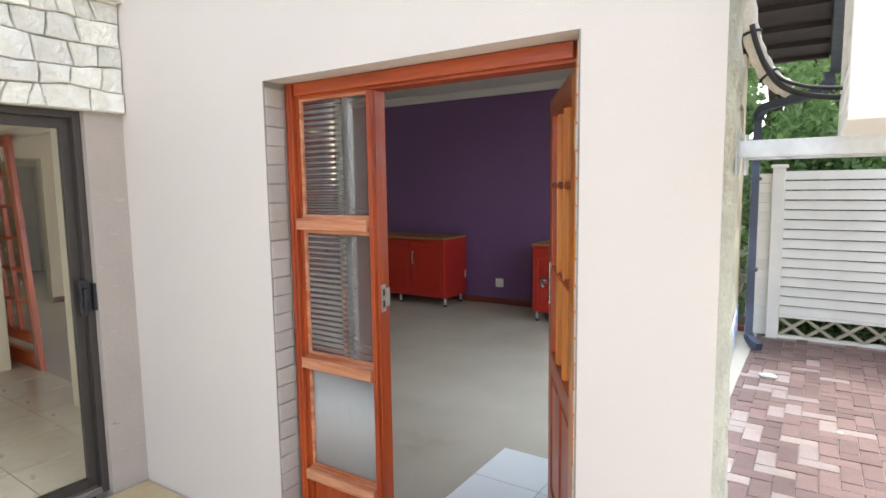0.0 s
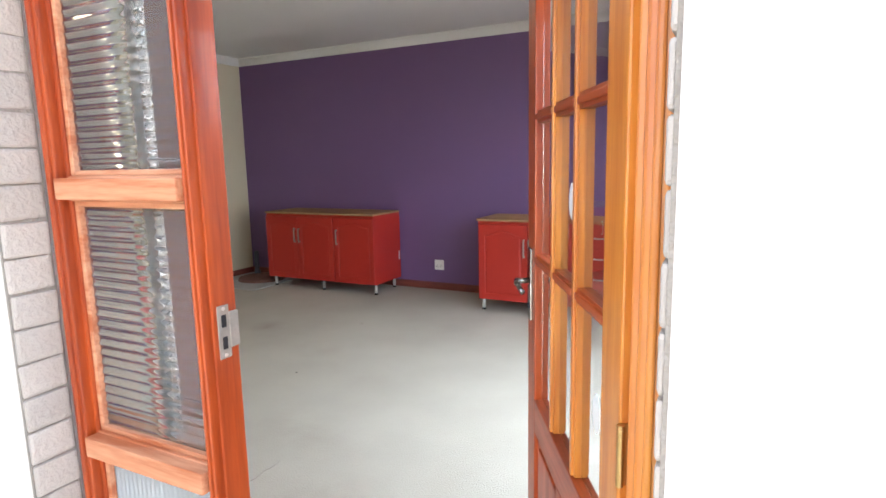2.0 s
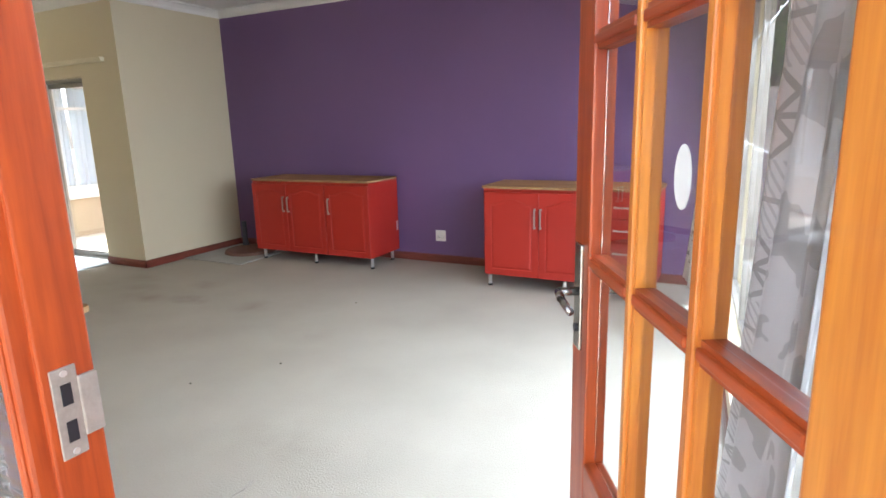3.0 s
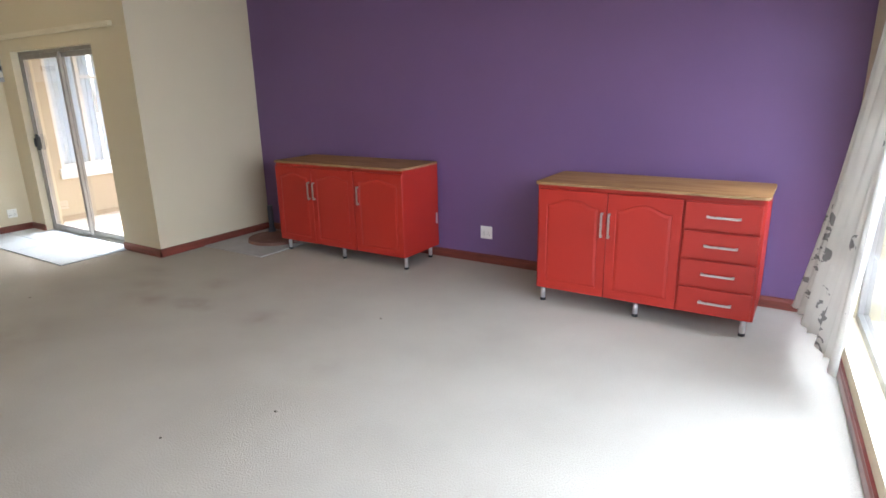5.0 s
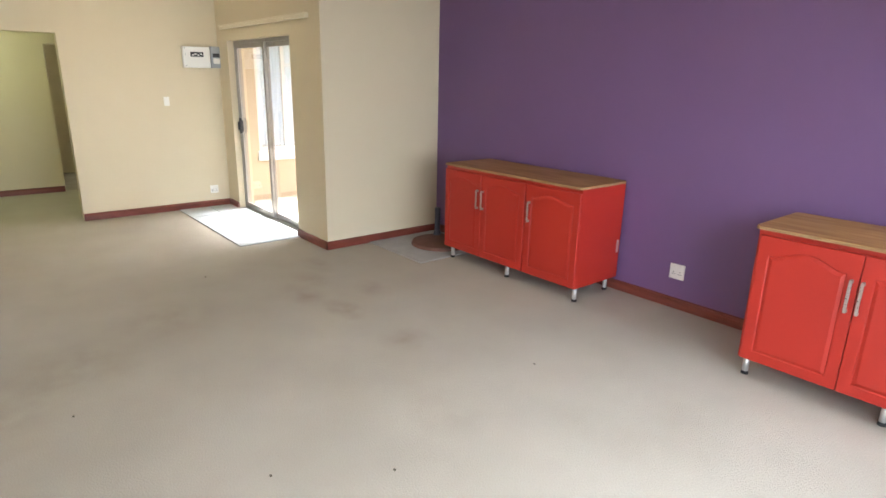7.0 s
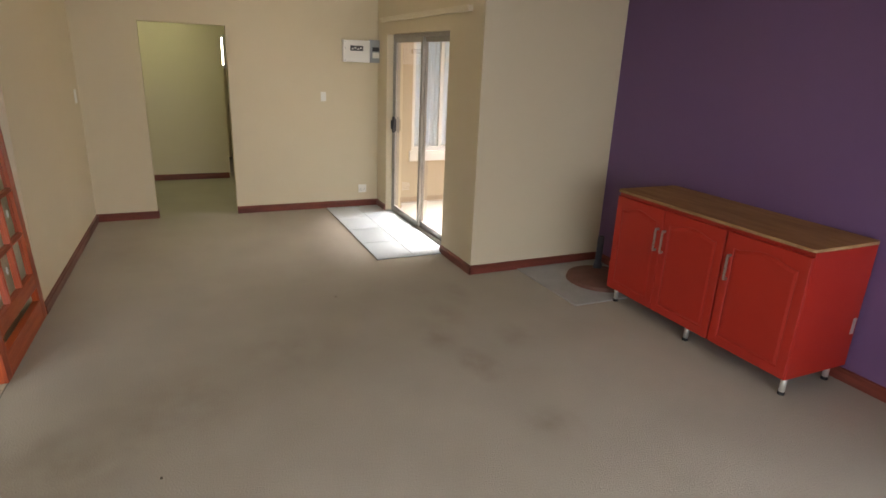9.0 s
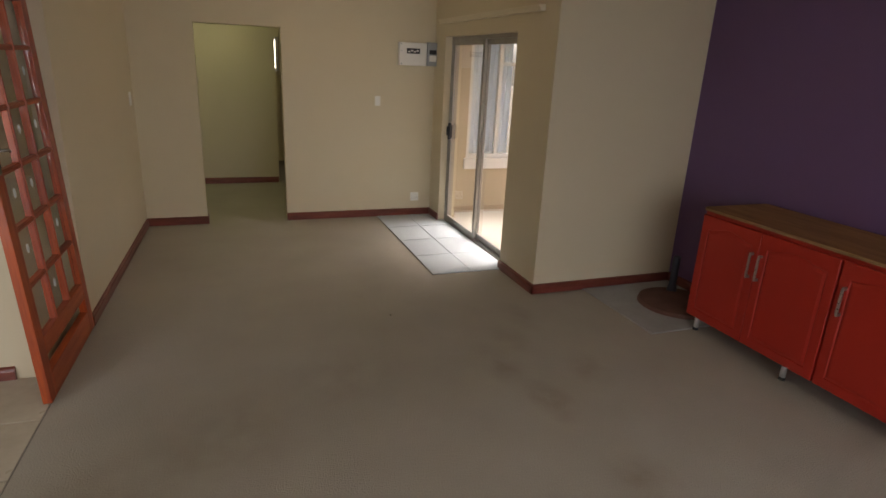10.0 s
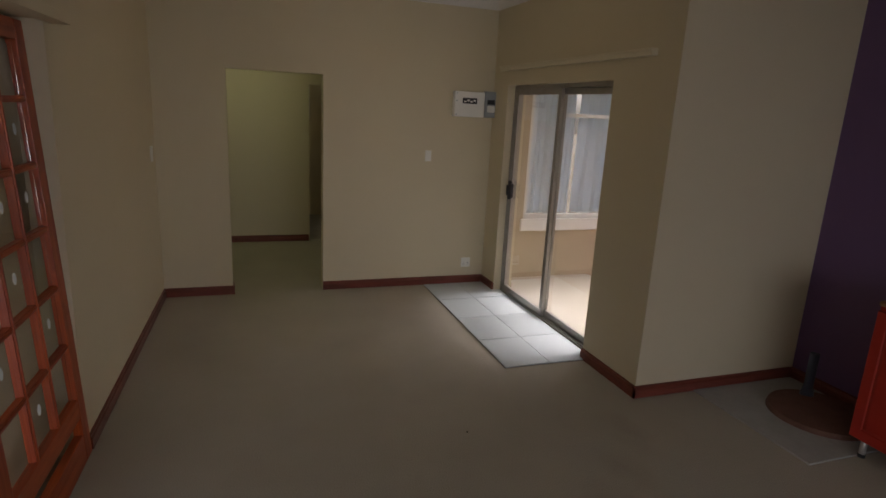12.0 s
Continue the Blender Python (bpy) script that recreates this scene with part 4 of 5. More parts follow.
def curtain(name, m, width, drop, folds, depth, mat, label, flare=0.0, lean=0.0, hem=0.004, swing=0.0):
    """A hanging cloth in the xz plane, x from 0 to width, its hem at z = 0; flare widens it downwards."""
    ob = thing(name, m, label, "curtain")
    bm = bmesh.new()
    nu, nv = folds * 10, 26
    flat = width * (1 + flare) * 0.68
    uv = bm.loops.layers.uv.new("cloth")
    rows = []
    for j in range(nv + 1):
        v = j / nv
        row = []
        for i in range(nu + 1):
            u = i / nu
            ph = folds * 2 * math.pi * u + 0.6 * math.sin(3.1 * u + 1.7 * v)
            amp = depth * (0.45 + 0.55 * (1 - v)) * (0.7 + 0.3 * math.sin(5.3 * u + 1))
            w = width * (1 + flare * (1 - v) ** 1.6)
            row.append(bm.verts.new(((u - 0.5) * w + width / 2 + lean * (1 - v) ** 1.5 + 0.012 * math.sin(2 * ph), amp * math.sin(ph) + 0.01 * math.sin(9 * u + 4 * v) - swing * (1 - u) * (1 - v) ** 1.5, v * drop + hem * math.sin(ph * 0.5 + 1) * (1 - v) ** 3)))
        rows.append(row)
    for j, (a, b) in enumerate(zip(rows, rows[1:])):
        for i in range(nu):
            f = bm.faces.new((a[i], a[i + 1], b[i + 1], b[i]))
            for loop, (di, dj) in zip(f.loops, ((0, 0), (1, 0), (1, 1), (0, 1))):
                loop[uv].uv = ((i + di) / nu * flat, (j + dj) / nv * drop)
    c = part("cloth", bm, mat, ob, "", True)
    sol = c.modifiers.new("thickness", "SOLIDIFY")
    sol.thickness = 0.002
    bm = bmesh.new()
    rod(bm, (-0.05, 0, drop + 0.012), (width + 0.05, 0, drop + 0.012), 0.012)
    part("rod", bm, WHITE_FRAME, ob, "white curtain rod", True)
    return ob


def cloth(name, base, through, motif=None):
    m = material(name, base, 0.9, 0.1, 6, 300, 0.2, detail=0.002)
    nodes, links = m.node_tree.nodes, m.node_tree.links
    bsdf = nodes["Principled BSDF"]
    src = bsdf.inputs["Base Color"].links[0].from_socket
    co = [n for n in nodes if n.type == "TEX_COORD"][0]

    def maths(op, a, b=None):
        n = nodes.new("ShaderNodeMath")
        n.operation = op
        for i, v in enumerate((a, b)):
            if v is None:
                continue
            if isinstance(v, (int, float)):
                n.inputs[i].default_value = v
            else:
                links.new(v, n.inputs[i])
        return n.outputs[0]

    if motif:
        if motif == "sprigs":
            vor = nodes.new("ShaderNodeTexVoronoi")
            vor.inputs["Scale"].default_value = 3.4
            links.new(co.outputs["Object"], vor.inputs["Vector"])
            noi = nodes.new("ShaderNodeTexNoise")
            noi.inputs["Scale"].default_value, noi.inputs["Detail"].default_value = 19, 3
            links.new(co.outputs["Object"], noi.inputs["Vector"])
            fac = maths("MULTIPLY", maths("LESS_THAN", vor.outputs["Distance"], 0.36), maths("GREATER_THAN", noi.outputs["Fac"], 0.54))
            fac = maths("MULTIPLY", fac, 0.75)
        else:
            sep = nodes.new("ShaderNodeSeparateXYZ")
            links.new(co.outputs["UV"], sep.inputs[0])
            x, z = sep.outputs["X"], sep.outputs["Y"]
            band = maths("LESS_THAN", maths("ABSOLUTE", maths("SUBTRACT", x, 0.15)), 0.095)
            zig = maths("PINGPONG", z, 0.0345)
            xx = maths("PINGPONG", maths("SUBTRACT", x, 0.055), 0.0475)
            lines = maths("LESS_THAN", maths("ABSOLUTE", maths("SUBTRACT", zig, maths("MULTIPLY", xx, 0.726))), 0.007)
            zone = maths("LESS_THAN", maths("PINGPONG", z, 0.138), 0.069)
            squares = maths("MULTIPLY", maths("SUBTRACT", 1.0, zone), maths("GREATER_THAN", maths("PINGPONG", maths("ADD", x, z), 0.012), 0.0075))
            rungs = maths("LESS_THAN", maths("PINGPONG", z, 0.069), 0.005)
            inked = maths("MAXIMUM", maths("MULTIPLY", lines, zone), maths("MAXIMUM", rungs, maths("MULTIPLY", squares, 0.6)))
            leaves = nodes.new("ShaderNodeTexNoise")
            leaves.inputs["Scale"].default_value, leaves.inputs["Detail"].default_value = 9, 2
            links.new(co.outputs["UV"], leaves.inputs["Vector"])
            leafy = maths("MULTIPLY", maths("GREATER_THAN", x, 0.30), maths("MULTIPLY", maths("GREATER_THAN", leaves.outputs["Fac"], 0.53), 0.32))
            fac = maths("MAXIMUM", maths("MULTIPLY", band, maths("MULTIPLY", inked, 0.5)), leafy)
        mix = nodes.new("ShaderNodeMix")
        mix.data_type = "RGBA"
        mix.inputs["B"].default_value = (0.12, 0.115, 0.115, 1)
        links.new(fac, mix.inputs["Factor"])
        links.new(src, mix.inputs["A"])
        links.new(mix.outputs["Result"], bsdf.inputs["Base Color"])
        src = mix.outputs["Result"]
    trans = nodes.new("ShaderNodeBsdfTranslucent")
    links.new(src, trans.inputs["Color"])
    blend = nodes.new("ShaderNodeMixShader")
    blend.inputs[0].default_value = through
    links.new(bsdf.outputs[0], blend.inputs[1])
    links.new(trans.outputs[0], blend.inputs[2])
    links.new(blend.outputs[0], nodes["Material Output"].inputs["Surface"])
    return m


SPRIG = cloth("white_cotton_grey_sprigs", (0.74, 0.71, 0.66), 0.25, "sprigs")
GEO = cloth("grey_banded_curtain_cloth", (0.64, 0.635, 0.63), 0.3, "bands")
NET = cloth("pale_blue_net_curtain", (0.80, 0.88, 0.96), 0.25)
curtain("curtain_sprigged", EAST_WALL @ pose(-0.085, 3.15, 0.19, 0, 0, -90), 0.50, 2.17, 7, 0.05, SPRIG, "white cotton curtain printed with grey sprigs", 1.1, -0.92, 0.02, 0.12)
curtain("curtain_banded", EAST_WALL @ pose(-0.085, 0.20, 0.06, 0, 0, -90), 0.28, 2.28, 4, 0.03, GEO, "pale grey curtain with bands of zigzag pattern", 3.3, -0.84)
for a in (0.06, 0.64, 1.44):
    curtain("net_curtain", pose(WEST - 0.20, 5.88 + a, 0.70, 0, 0, 90), 0.54 if a < 0.1 else 0.74, 1.36, 5, 0.02, NET, "pale bluish curtain drawn behind the patio window")

# ---------------------------------------------------------------- outside the entry
# raw plaster end of the entry wall
bm = bmesh.new()
n_u, n_v = 6, 90
grid = []
for j in range(n_v + 1):
    row = []
    for i in range(n_u + 1):
        y, z = SOUTH + 0.001 + (SOUTH_IN - SOUTH - 0.002) * i / n_u, -0.1 + 3.3 * j / n_v
        d = noise.fractal(Vector((1.3, y * 14, z * 9)), 1.0, 2.0, 4) * 0.012
        row.append(bm.verts.new(((-0.2215 if i in (0, n_u) else -0.204 + d), y, z)))
    grid.append(row)
for a, b in zip(grid, grid[1:]):
    for i in range(n_u):
        bm.faces.new((a[i], a[i + 1], b[i + 1], b[i]))
tagged(part("rough_wall_end", bm, PLASTER_RAW), "rough chipped pale plaster at the wall's end", "plaster", kind="structure")
structure("damp_course", [(0.22, 0.231, 0.0, 4.6, -0.1, 0.30)], material("pale_blue_dado", (0.45, 0.52, 0.66), 0.8, 0.2, 6, 60, 0.3), "pale blue painted band along the foot of the wall", "paint band").matrix_world = EAST_WALL

# eave, gutter and downpipe
structure("eave", [(-0.50, 0.0, 2.9, 5.1, 2.46, 2.52)], EAVE, "dark brown boarded eave", "eave")
for k in range(5):
    structure("eave_batten", [(-0.50, -0.01, 3.0 + k * 0.5, 3.05 + k * 0.5, 2.43, 2.46)], EAVE, "dark brown eave batten", "eave")
gutter = thing("gutter", pose(0.0, 2.9, 2.40), "dark painted roof gutter", "gutter", kind="structure")
boxes("trough", [(0, 0.10, 0, 2.7, 0.0, 0.012), (0, 0.008, 0, 2.7, 0.012, 0.14), (0.092, 0.10, 0, 2.7, 0.012, 0.14)], NAVY, gutter, bevel=0.003)


def tube(bm, pts, r, sides=10, square=False):
    """A tube through points."""
    pts = [Vector(p) for p in pts]
    rings = []
    for i, p in enumerate(pts):
        d = (pts[min(i + 1, len(pts) - 1)] - pts[max(i - 1, 0)]).normalized()
        q = d.to_track_quat("Z", "Y")
        rings.append([bm.verts.new(p + q @ Vector((math.cos(2 * math.pi * (k + 0.5) / sides) * r, math.sin(2 * math.pi * (k + 0.5) / sides) * r, 0))) for k in range(sides)])
    for a, b in zip(rings, rings[1:]):
        for k in range(sides):
            bm.faces.new((a[k], a[(k + 1) % sides], b[(k + 1) % sides], b[k]))
    bm.faces.new(rings[0])
    bm.faces.new(rings[-1])


def arc(points, n=8):
    """A smooth line through a few points."""
    p = [Vector(q) for q in points]
    p = [p[0] * 2 - p[1]] + p + [p[-1] * 2 - p[-2]]
    out = []
    for i in range(1, len(p) - 2):
        for k in range(n):
            t = k / n
            out.append(0.5 * ((2 * p[i]) + (p[i + 1] - p[i - 1]) * t + (2 * p[i - 1] - 5 * p[i] + 4 * p[i + 1] - p[i + 2]) * t * t + (3 * p[i] - p[i - 1] - 3 * p[i + 1] + p[i + 2]) * t ** 3))
    out.append(p[-2])
    return out


dp = thing("downpipe", pose(-0.53, 6.15, -0.02), "navy painted square rainwater downpipe on the wall", "downpipe", kind="structure")
bm = bmesh.new()
tube(bm, [(0, 0, 0.16), (0, 0, 1.0), (0, 0, 2.19)], 0.045, 4)
part("pipe", bm, NAVY, dp)
bm = bmesh.new()
tube(bm, arc([(0, 0, 2.18), (0.05, -0.06, 2.25), (0.25, -0.29, 2.27), (0.45, -0.52, 2.29), (0.52, -0.61, 2.34), (0.53, -0.63, 2.43)], 6), 0.047, 4)
part("swan_neck", bm, NAVY, dp)
bm = bmesh.new()
tube(bm, arc([(0, 0, 0.17), (0.005, -0.01, 0.12), (0.04, -0.05, 0.08), (0.10, -0.12, 0.055)], 4), 0.048, 4)
part("shoe", bm, NAVY, dp)
for z in (0.75, 1.6):
    boxes("bracket", [(-0.045, 0.05, -0.05, 0.05, z, z + 0.03)], NAVY, dp, bevel=0.003)

# bracket and outdoor air-conditioning unit with its pipes
for y in (1.80, 2.02):
    br = thing("bracket_beam", pose(-0.20, y, 1.640), "galvanised steel bracket beam fixed to the wall end", "bracket", "brackets")
    boxes("channel", [(0.0, 1.3, -0.02, 0.02, 0.036, 0.04), (0.0, 1.3, -0.02, -0.016, 0.0, 0.036), (0.0, 1.3, -0.02, 0.02, -0.004, 0.0)], GALV, br, bevel=0.001)
    boxes("wall_plate", [(-0.006, 0.0, -0.035, 0.035, -0.05, 0.07)], GALV, br, bevel=0.002)
ac = thing("outdoor_unit", pose(0.025, 1.32, 1.682), "cream outdoor air-conditioning unit with slanted grille", "air conditioner")
AC_PAINT = material("cream_metal_casing", (0.78, 0.77, 0.73), 0.45, 0.06, 6, 60, 0.03)
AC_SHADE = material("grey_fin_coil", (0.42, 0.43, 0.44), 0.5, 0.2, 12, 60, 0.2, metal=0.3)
boxes("casing", [(0.02, 0.34, 0.0, 0.86, 0.0, 0.62)], AC_PAINT, ac, bevel=0.012)
boxes("coil", [(0.012, 0.021, 0.04, 0.82, 0.04, 0.58)], AC_SHADE, ac, "grey fin coil")
for k in range(12):
    bm = bmesh.new()
    tube(bm, [(0.006, 0.04, 0.05 + k * 0.045), (0.006, 0.82, 0.05 + k * 0.045 + 0.03)], 0.006, 6)
    part("grille_bar", bm, AC_PAINT, ac)
for k in range(7):
    bm = bmesh.new()
    tube(bm, [(0.008, 0.06 + k * 0.125, 0.04), (0.008, 0.06 + k * 0.125, 0.58)], 0.005, 6)
    part("grille_bar", bm, AC_PAINT, ac)
for y in (0.02, 0.84):
    boxes("corner_trim", [(0.0, 0.03, y - 0.02, y + 0.02, 0.0, 0.62)], AC_PAINT, ac, bevel=0.004)
boxes("tray", [(0.0, 0.36, -0.01, 0.87, -0.003, 0.015)], AC_PAINT, ac, bevel=0.003)

pipes = thing("lagged_pipes", pose(0, 0, 0), "pale lagged refrigerant pipes sagging from the wall to the unit", "pipe")
route = arc([(-0.245, 2.20, 2.36), (-0.235, 2.20, 2.12), (-0.205, 2.20, 1.99), (-0.150, 2.20, 1.89), (-0.07, 2.19, 1.845), (0.05, 2.15, 1.82)], 8)
bm = bmesh.new()
tube(bm, [p + Vector((0.002 * math.sin(i * 1.7), 0, 0.002 * math.cos(i * 2.3))) for i, p in enumerate(route[:30])], 0.027, 12)
part("lagging", bm, PIPE_WRAP, pipes, "torn pale foam lagging", True)
bm = bmesh.new()
tube(bm, [p + Vector((0.012, -0.034, -0.012)) for p in route[10:]], 0.009, 8)
tube(bm, [p + Vector((0.002, -0.03, 0.016)) for p in route[14:]], 0.006, 8)
part("cable", bm, RUBBER, pipes, "black cables", True)
for i in (6, 12, 22):
    bm = bmesh.new()
    tube(bm, [route[i] - (route[i + 1] - route[i]) * 0.25, route[i] + (route[i + 1] - route[i]) * 0.25], 0.034, 12)
    part("strap", bm, RUBBER, pipes, "black tie", True)

# ---------------------------------------------------------------- precast fence
fence = thing("precast_fence", pose(0, 6.75, -0.02), "pale painted precast concrete slat fence with lattice foot", "fence")
POSTS = (-0.37, 1.64, 3.65)
for x in POSTS:
    bm = bmesh.new()
    box(bm, x - 0.055, x + 0.055, -0.075, 0.045, 0.0, 1.72, 0.008)
    box(bm, x - 0.075, x + 0.075, -0.09, 0.06, 1.72, 1.755, 0.008)
    part("post", bm, PRECAST, fence)
slat = bmesh.new()
vs = box(slat, 0.0, 1.90, -0.026, 0.025, 0.0, 0.084)
for v in slat.verts:
    if v.co.y < 0 and v.co.z > 0.05:
        v.co.y += 0.020
slat_mesh = mesh_of(slat, "slat", PRECAST)
short = bmesh.new()
box(short, -0.62, -0.428, -0.012, 0.025, 0.0, 0.094)
short_mesh = mesh_of(short, "slat", PRECAST)
for k in range(17):
    ob = new("slat", short_mesh)
    ob.parent = fence
    ob.location = (0, 0, 0.02 + k * 0.097)
for x in POSTS[:-1]:
    for k in range(15):
        ob = new("slat", slat_mesh)
        ob.parent = fence
        ob.location = (x + 0.055, random.uniform(-0.002, 0.002), 0.245 + k * 0.097)
    boxes("kerb", [(x + 0.055, x + 1.955, -0.04, 0.04, 0.0, 0.03), (x + 0.055, x + 1.955, -0.03, 0.03, 0.215, 0.243)], PRECAST, fence)
    for k in range(8):
        for s in (-1, 1):
            bm = bmesh.new()
            c = x + 0.055 + 0.119 + k * 0.2375
            box(bm, -0.145, 0.145, -0.02, 0.02, -0.014, 0.014)
            bmesh.ops.rotate(bm, verts=bm.verts, cent=(0, 0, 0), matrix=Matrix.Rotation(s * math.atan2(0.185, 0.2375), 3, "Y"))
            bmesh.ops.translate(bm, verts=bm.verts, vec=(c, 0.004 * s, 0.1225))
            part("lattice", bm, LATTICE, fence)


# ---------------------------------------------------------------- trees and shrubs behind the fence
def leaf_cloud(centres, count, size, rng):
    """Many small folded leaves scattered through a set of clumps."""
    bm = bmesh.new()
    for _ in range(count):
        c, r = rng.choice(centres)
        while True:
            d = Vector((rng.uniform(-1, 1), rng.uniform(-1, 1), rng.uniform(-1, 1)))
            if 0.25 < d.length < 1:
                break
        p = Vector(c) + d * r
        q = Euler((rng.uniform(-1.2, 1.2), rng.uniform(-1.2, 1.2), rng.uniform(0, 6.28))).to_matrix()
        s = size * rng.uniform(0.6, 1.4)
        pts = [(-0.5, 0, 0), (0, 0.28, 0.08), (0.5, 0, 0), (0, -0.28, 0.08)]
        v = [bm.verts.new(p + q @ (Vector(a) * s)) for a in pts]
        bm.faces.new((v[0], v[1], v[2]))
        bm.faces.new((v[0], v[2], v[3]))
    return bm


def tree(x, y, height, spread, seed, mat, label, low=1.2):
    rng = random.Random(seed)
    ob = thing("garden_tree", pose(x, y, -0.13), label, "tree", "garden trees")
    bm = bmesh.new()
    tube(bm, arc([(0, 0, 0), (0.05, 0.02, height * 0.25), (-0.04, 0.05, height * 0.5), (0.05, 0, height * 0.75)], 4), 0.09, 10)
    clumps = []
    for k in range(26):
        a, z = rng.uniform(0, 6.28), rng.uniform(low, height)
        r = spread * rng.uniform(0.3, 1.0)
        tip = Vector((math.cos(a) * r, math.sin(a) * r, z))
        tube(bm, arc([(0, 0, z * 0.55), (tip.x * 0.4, tip.y * 0.4, z * 0.75), tip], 3), 0.012, 6)
        clumps.append((tip, rng.uniform(0.3, 0.6)))
    part("trunk", bm, BARK, ob)
    part("crown", leaf_cloud(clumps, 9000, 0.12, rng), mat, ob, "loose crown of small leaves")
    return ob


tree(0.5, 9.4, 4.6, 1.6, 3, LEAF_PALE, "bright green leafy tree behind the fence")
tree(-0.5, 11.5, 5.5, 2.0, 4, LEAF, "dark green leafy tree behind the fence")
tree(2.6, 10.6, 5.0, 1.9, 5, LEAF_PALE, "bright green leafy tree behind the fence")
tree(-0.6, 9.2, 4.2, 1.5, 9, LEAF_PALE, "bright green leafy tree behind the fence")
tree(0.2, 8.0, 2.3, 0.9, 6, LEAF, "dense dark green shrub behind the fence", 0.3)
tree(1.7, 8.2, 2.2, 0.9, 7, LEAF, "dense dark green shrub behind the fence", 0.3)
rng = random.Random(11)
far = [((rng.uniform(-5, 7), 12.8 + rng.uniform(-0.5, 0.8), rng.uniform(0.3, 5.5)), rng.uniform(0.5, 0.9)) for _ in range(110)]
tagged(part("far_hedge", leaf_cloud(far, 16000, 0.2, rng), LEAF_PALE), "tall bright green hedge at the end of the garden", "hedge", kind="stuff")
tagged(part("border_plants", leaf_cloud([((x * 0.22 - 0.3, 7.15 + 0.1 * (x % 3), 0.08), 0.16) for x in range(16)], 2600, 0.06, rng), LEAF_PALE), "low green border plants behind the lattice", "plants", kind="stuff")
tagged(part("border_flowers", leaf_cloud([((0.62, 7.0, 0.12), 0.10), ((1.3, 7.0, 0.12), 0.1)], 160, 0.035, rng), FLOWER), "magenta border flowers behind the lattice", "flowers", kind="stuff")
structure("boundary_wall", [(-4.0, 12.0, 15.0, 15.2, -0.3, 2.4), (12.0, 12.2, -12.0, 15.2, -0.3, 2.4), (-4.0, 12.0, -12.2, -12.0, -0.3, 2.4)], PRECAST, "pale garden boundary wall", "wall")

# a chip of stone and litter on the paving
chip = bmesh.new()
bmesh.ops.create_icosphere(chip, subdivisions=2, radius=0.05, matrix=Matrix.Diagonal((1.4, 0.8, 0.45, 1)))
for v in chip.verts:
    v.co *= 1 + 0.25 * noise.noise(v.co * 30)
c = tagged(part("stone_chip", chip, STONE), "pale broken stone chip lying on the paving", "stone")
c.location = (-0.30, 5.25, 0.005)
chip = bmesh.new()
bmesh.ops.create_icosphere(chip, subdivisions=2, radius=0.022, matrix=Matrix.Diagonal((1.0, 0.9, 0.5, 1)))
c = tagged(part("pebble", chip, STONE), "small white pebble lying on the paving", "stone")
c.location = (0.16, 4.3, -0.008)
# crumbs on the carpet
for x, y in ((-4.55, 2.99), (-6.27, 4.18), (-3.54, 3.565), (-3.54, 5.22), (-3.25, 4.0)):
    bm = bmesh.new()
    bmesh.ops.create_icosphere(bm, subdivisions=1, radius=0.007, matrix=Matrix.Diagonal((1.3, 1, 0.6, 1)))
    c = tagged(part("carpet_crumb", bm, SOIL), "tiny dark crumb lying on the carpet", "crumb", "crumbs")
    c.location = (x, y, 0.003)

# chips in the plaster beside the bronze sliding door
rng = random.Random(21)
for k in range(16):
    bm = bmesh.new()
    w, h = rng.uniform(0.012, 0.04), rng.uniform(0.004, 0.010)
    pts = [(math.cos(a) * w * rng.uniform(0.6, 1), math.sin(a) * h * rng.uniform(0.5, 1)) for a in [i * math.pi / 4 for i in range(8)]]
    a = [bm.verts.new((0.0, p[0], p[1])) for p in pts]
    b = [bm.verts.new((0.0025, p[0] * 0.8, p[1] * 0.8)) for p in pts]
    for i in range(8):
        bm.faces.new((a[i], a[(i + 1) % 8], b[(i + 1) % 8], b[i]))
    bm.faces.new(b)
    c = tagged(part("plaster_chip", bm, BRICK_PAINT), "small grey chip in the painted plaster", "chip", kind="structure")
    c.location, c.rotation_euler = (-3.0405, rng.uniform(1.50, 1.65), rng.uniform(0.2, 1.9)), (rng.uniform(-0.4, 0.4), 0, 0)

# frayed seam in the carpet inside the entry
bm = bmesh.new()
pts = [(-2.50 + 0.006 * math.sin(k * 1.9), 2.70 + k * 0.035) for k in range(10)]
lo = [bm.verts.new((x - 0.004, y, 0.0012)) for x, y in pts]
mid = [bm.verts.new((x, y, 0.004)) for x, y in pts]
hi = [bm.verts.new((x + 0.004, y, 0.0012)) for x, y in pts]
for k in range(9):
    bm.faces.new((lo[k], lo[k + 1], mid[k + 1], mid[k]))
    bm.faces.new((mid[k], mid[k + 1], hi[k + 1], hi[k]))
tagged(part("carpet_seam", bm, SCREED), "short frayed seam in the carpet", "seam", kind="structure")

# dry leaves blown along the foot of the patio wall
rng = random.Random(31)
bm = bmesh.new()
for k in range(90):
    p = Vector((WEST - 0.05 + abs(rng.gauss(0, 0.16)), rng.uniform(5.65, 8.0), -0.012))
    q = Euler((rng.uniform(-0.4, 0.4), rng.uniform(-0.4, 0.4), rng.uniform(0, 6.28))).to_matrix()
    s = rng.uniform(0.015, 0.04)
    v = [bm.verts.new(p + q @ (Vector(a) * s)) for a in ((-0.5, 0, 0), (0, 0.3, 0.15), (0.5, 0, 0.05), (0, -0.3, 0.12))]
    bm.faces.new((v[0], v[1], v[2]))
    bm.faces.new((v[0], v[2], v[3]))
tagged(part("leaf_litter", bm, BARK), "dry brown leaves along the patio wall", "leaves", kind="stuff")

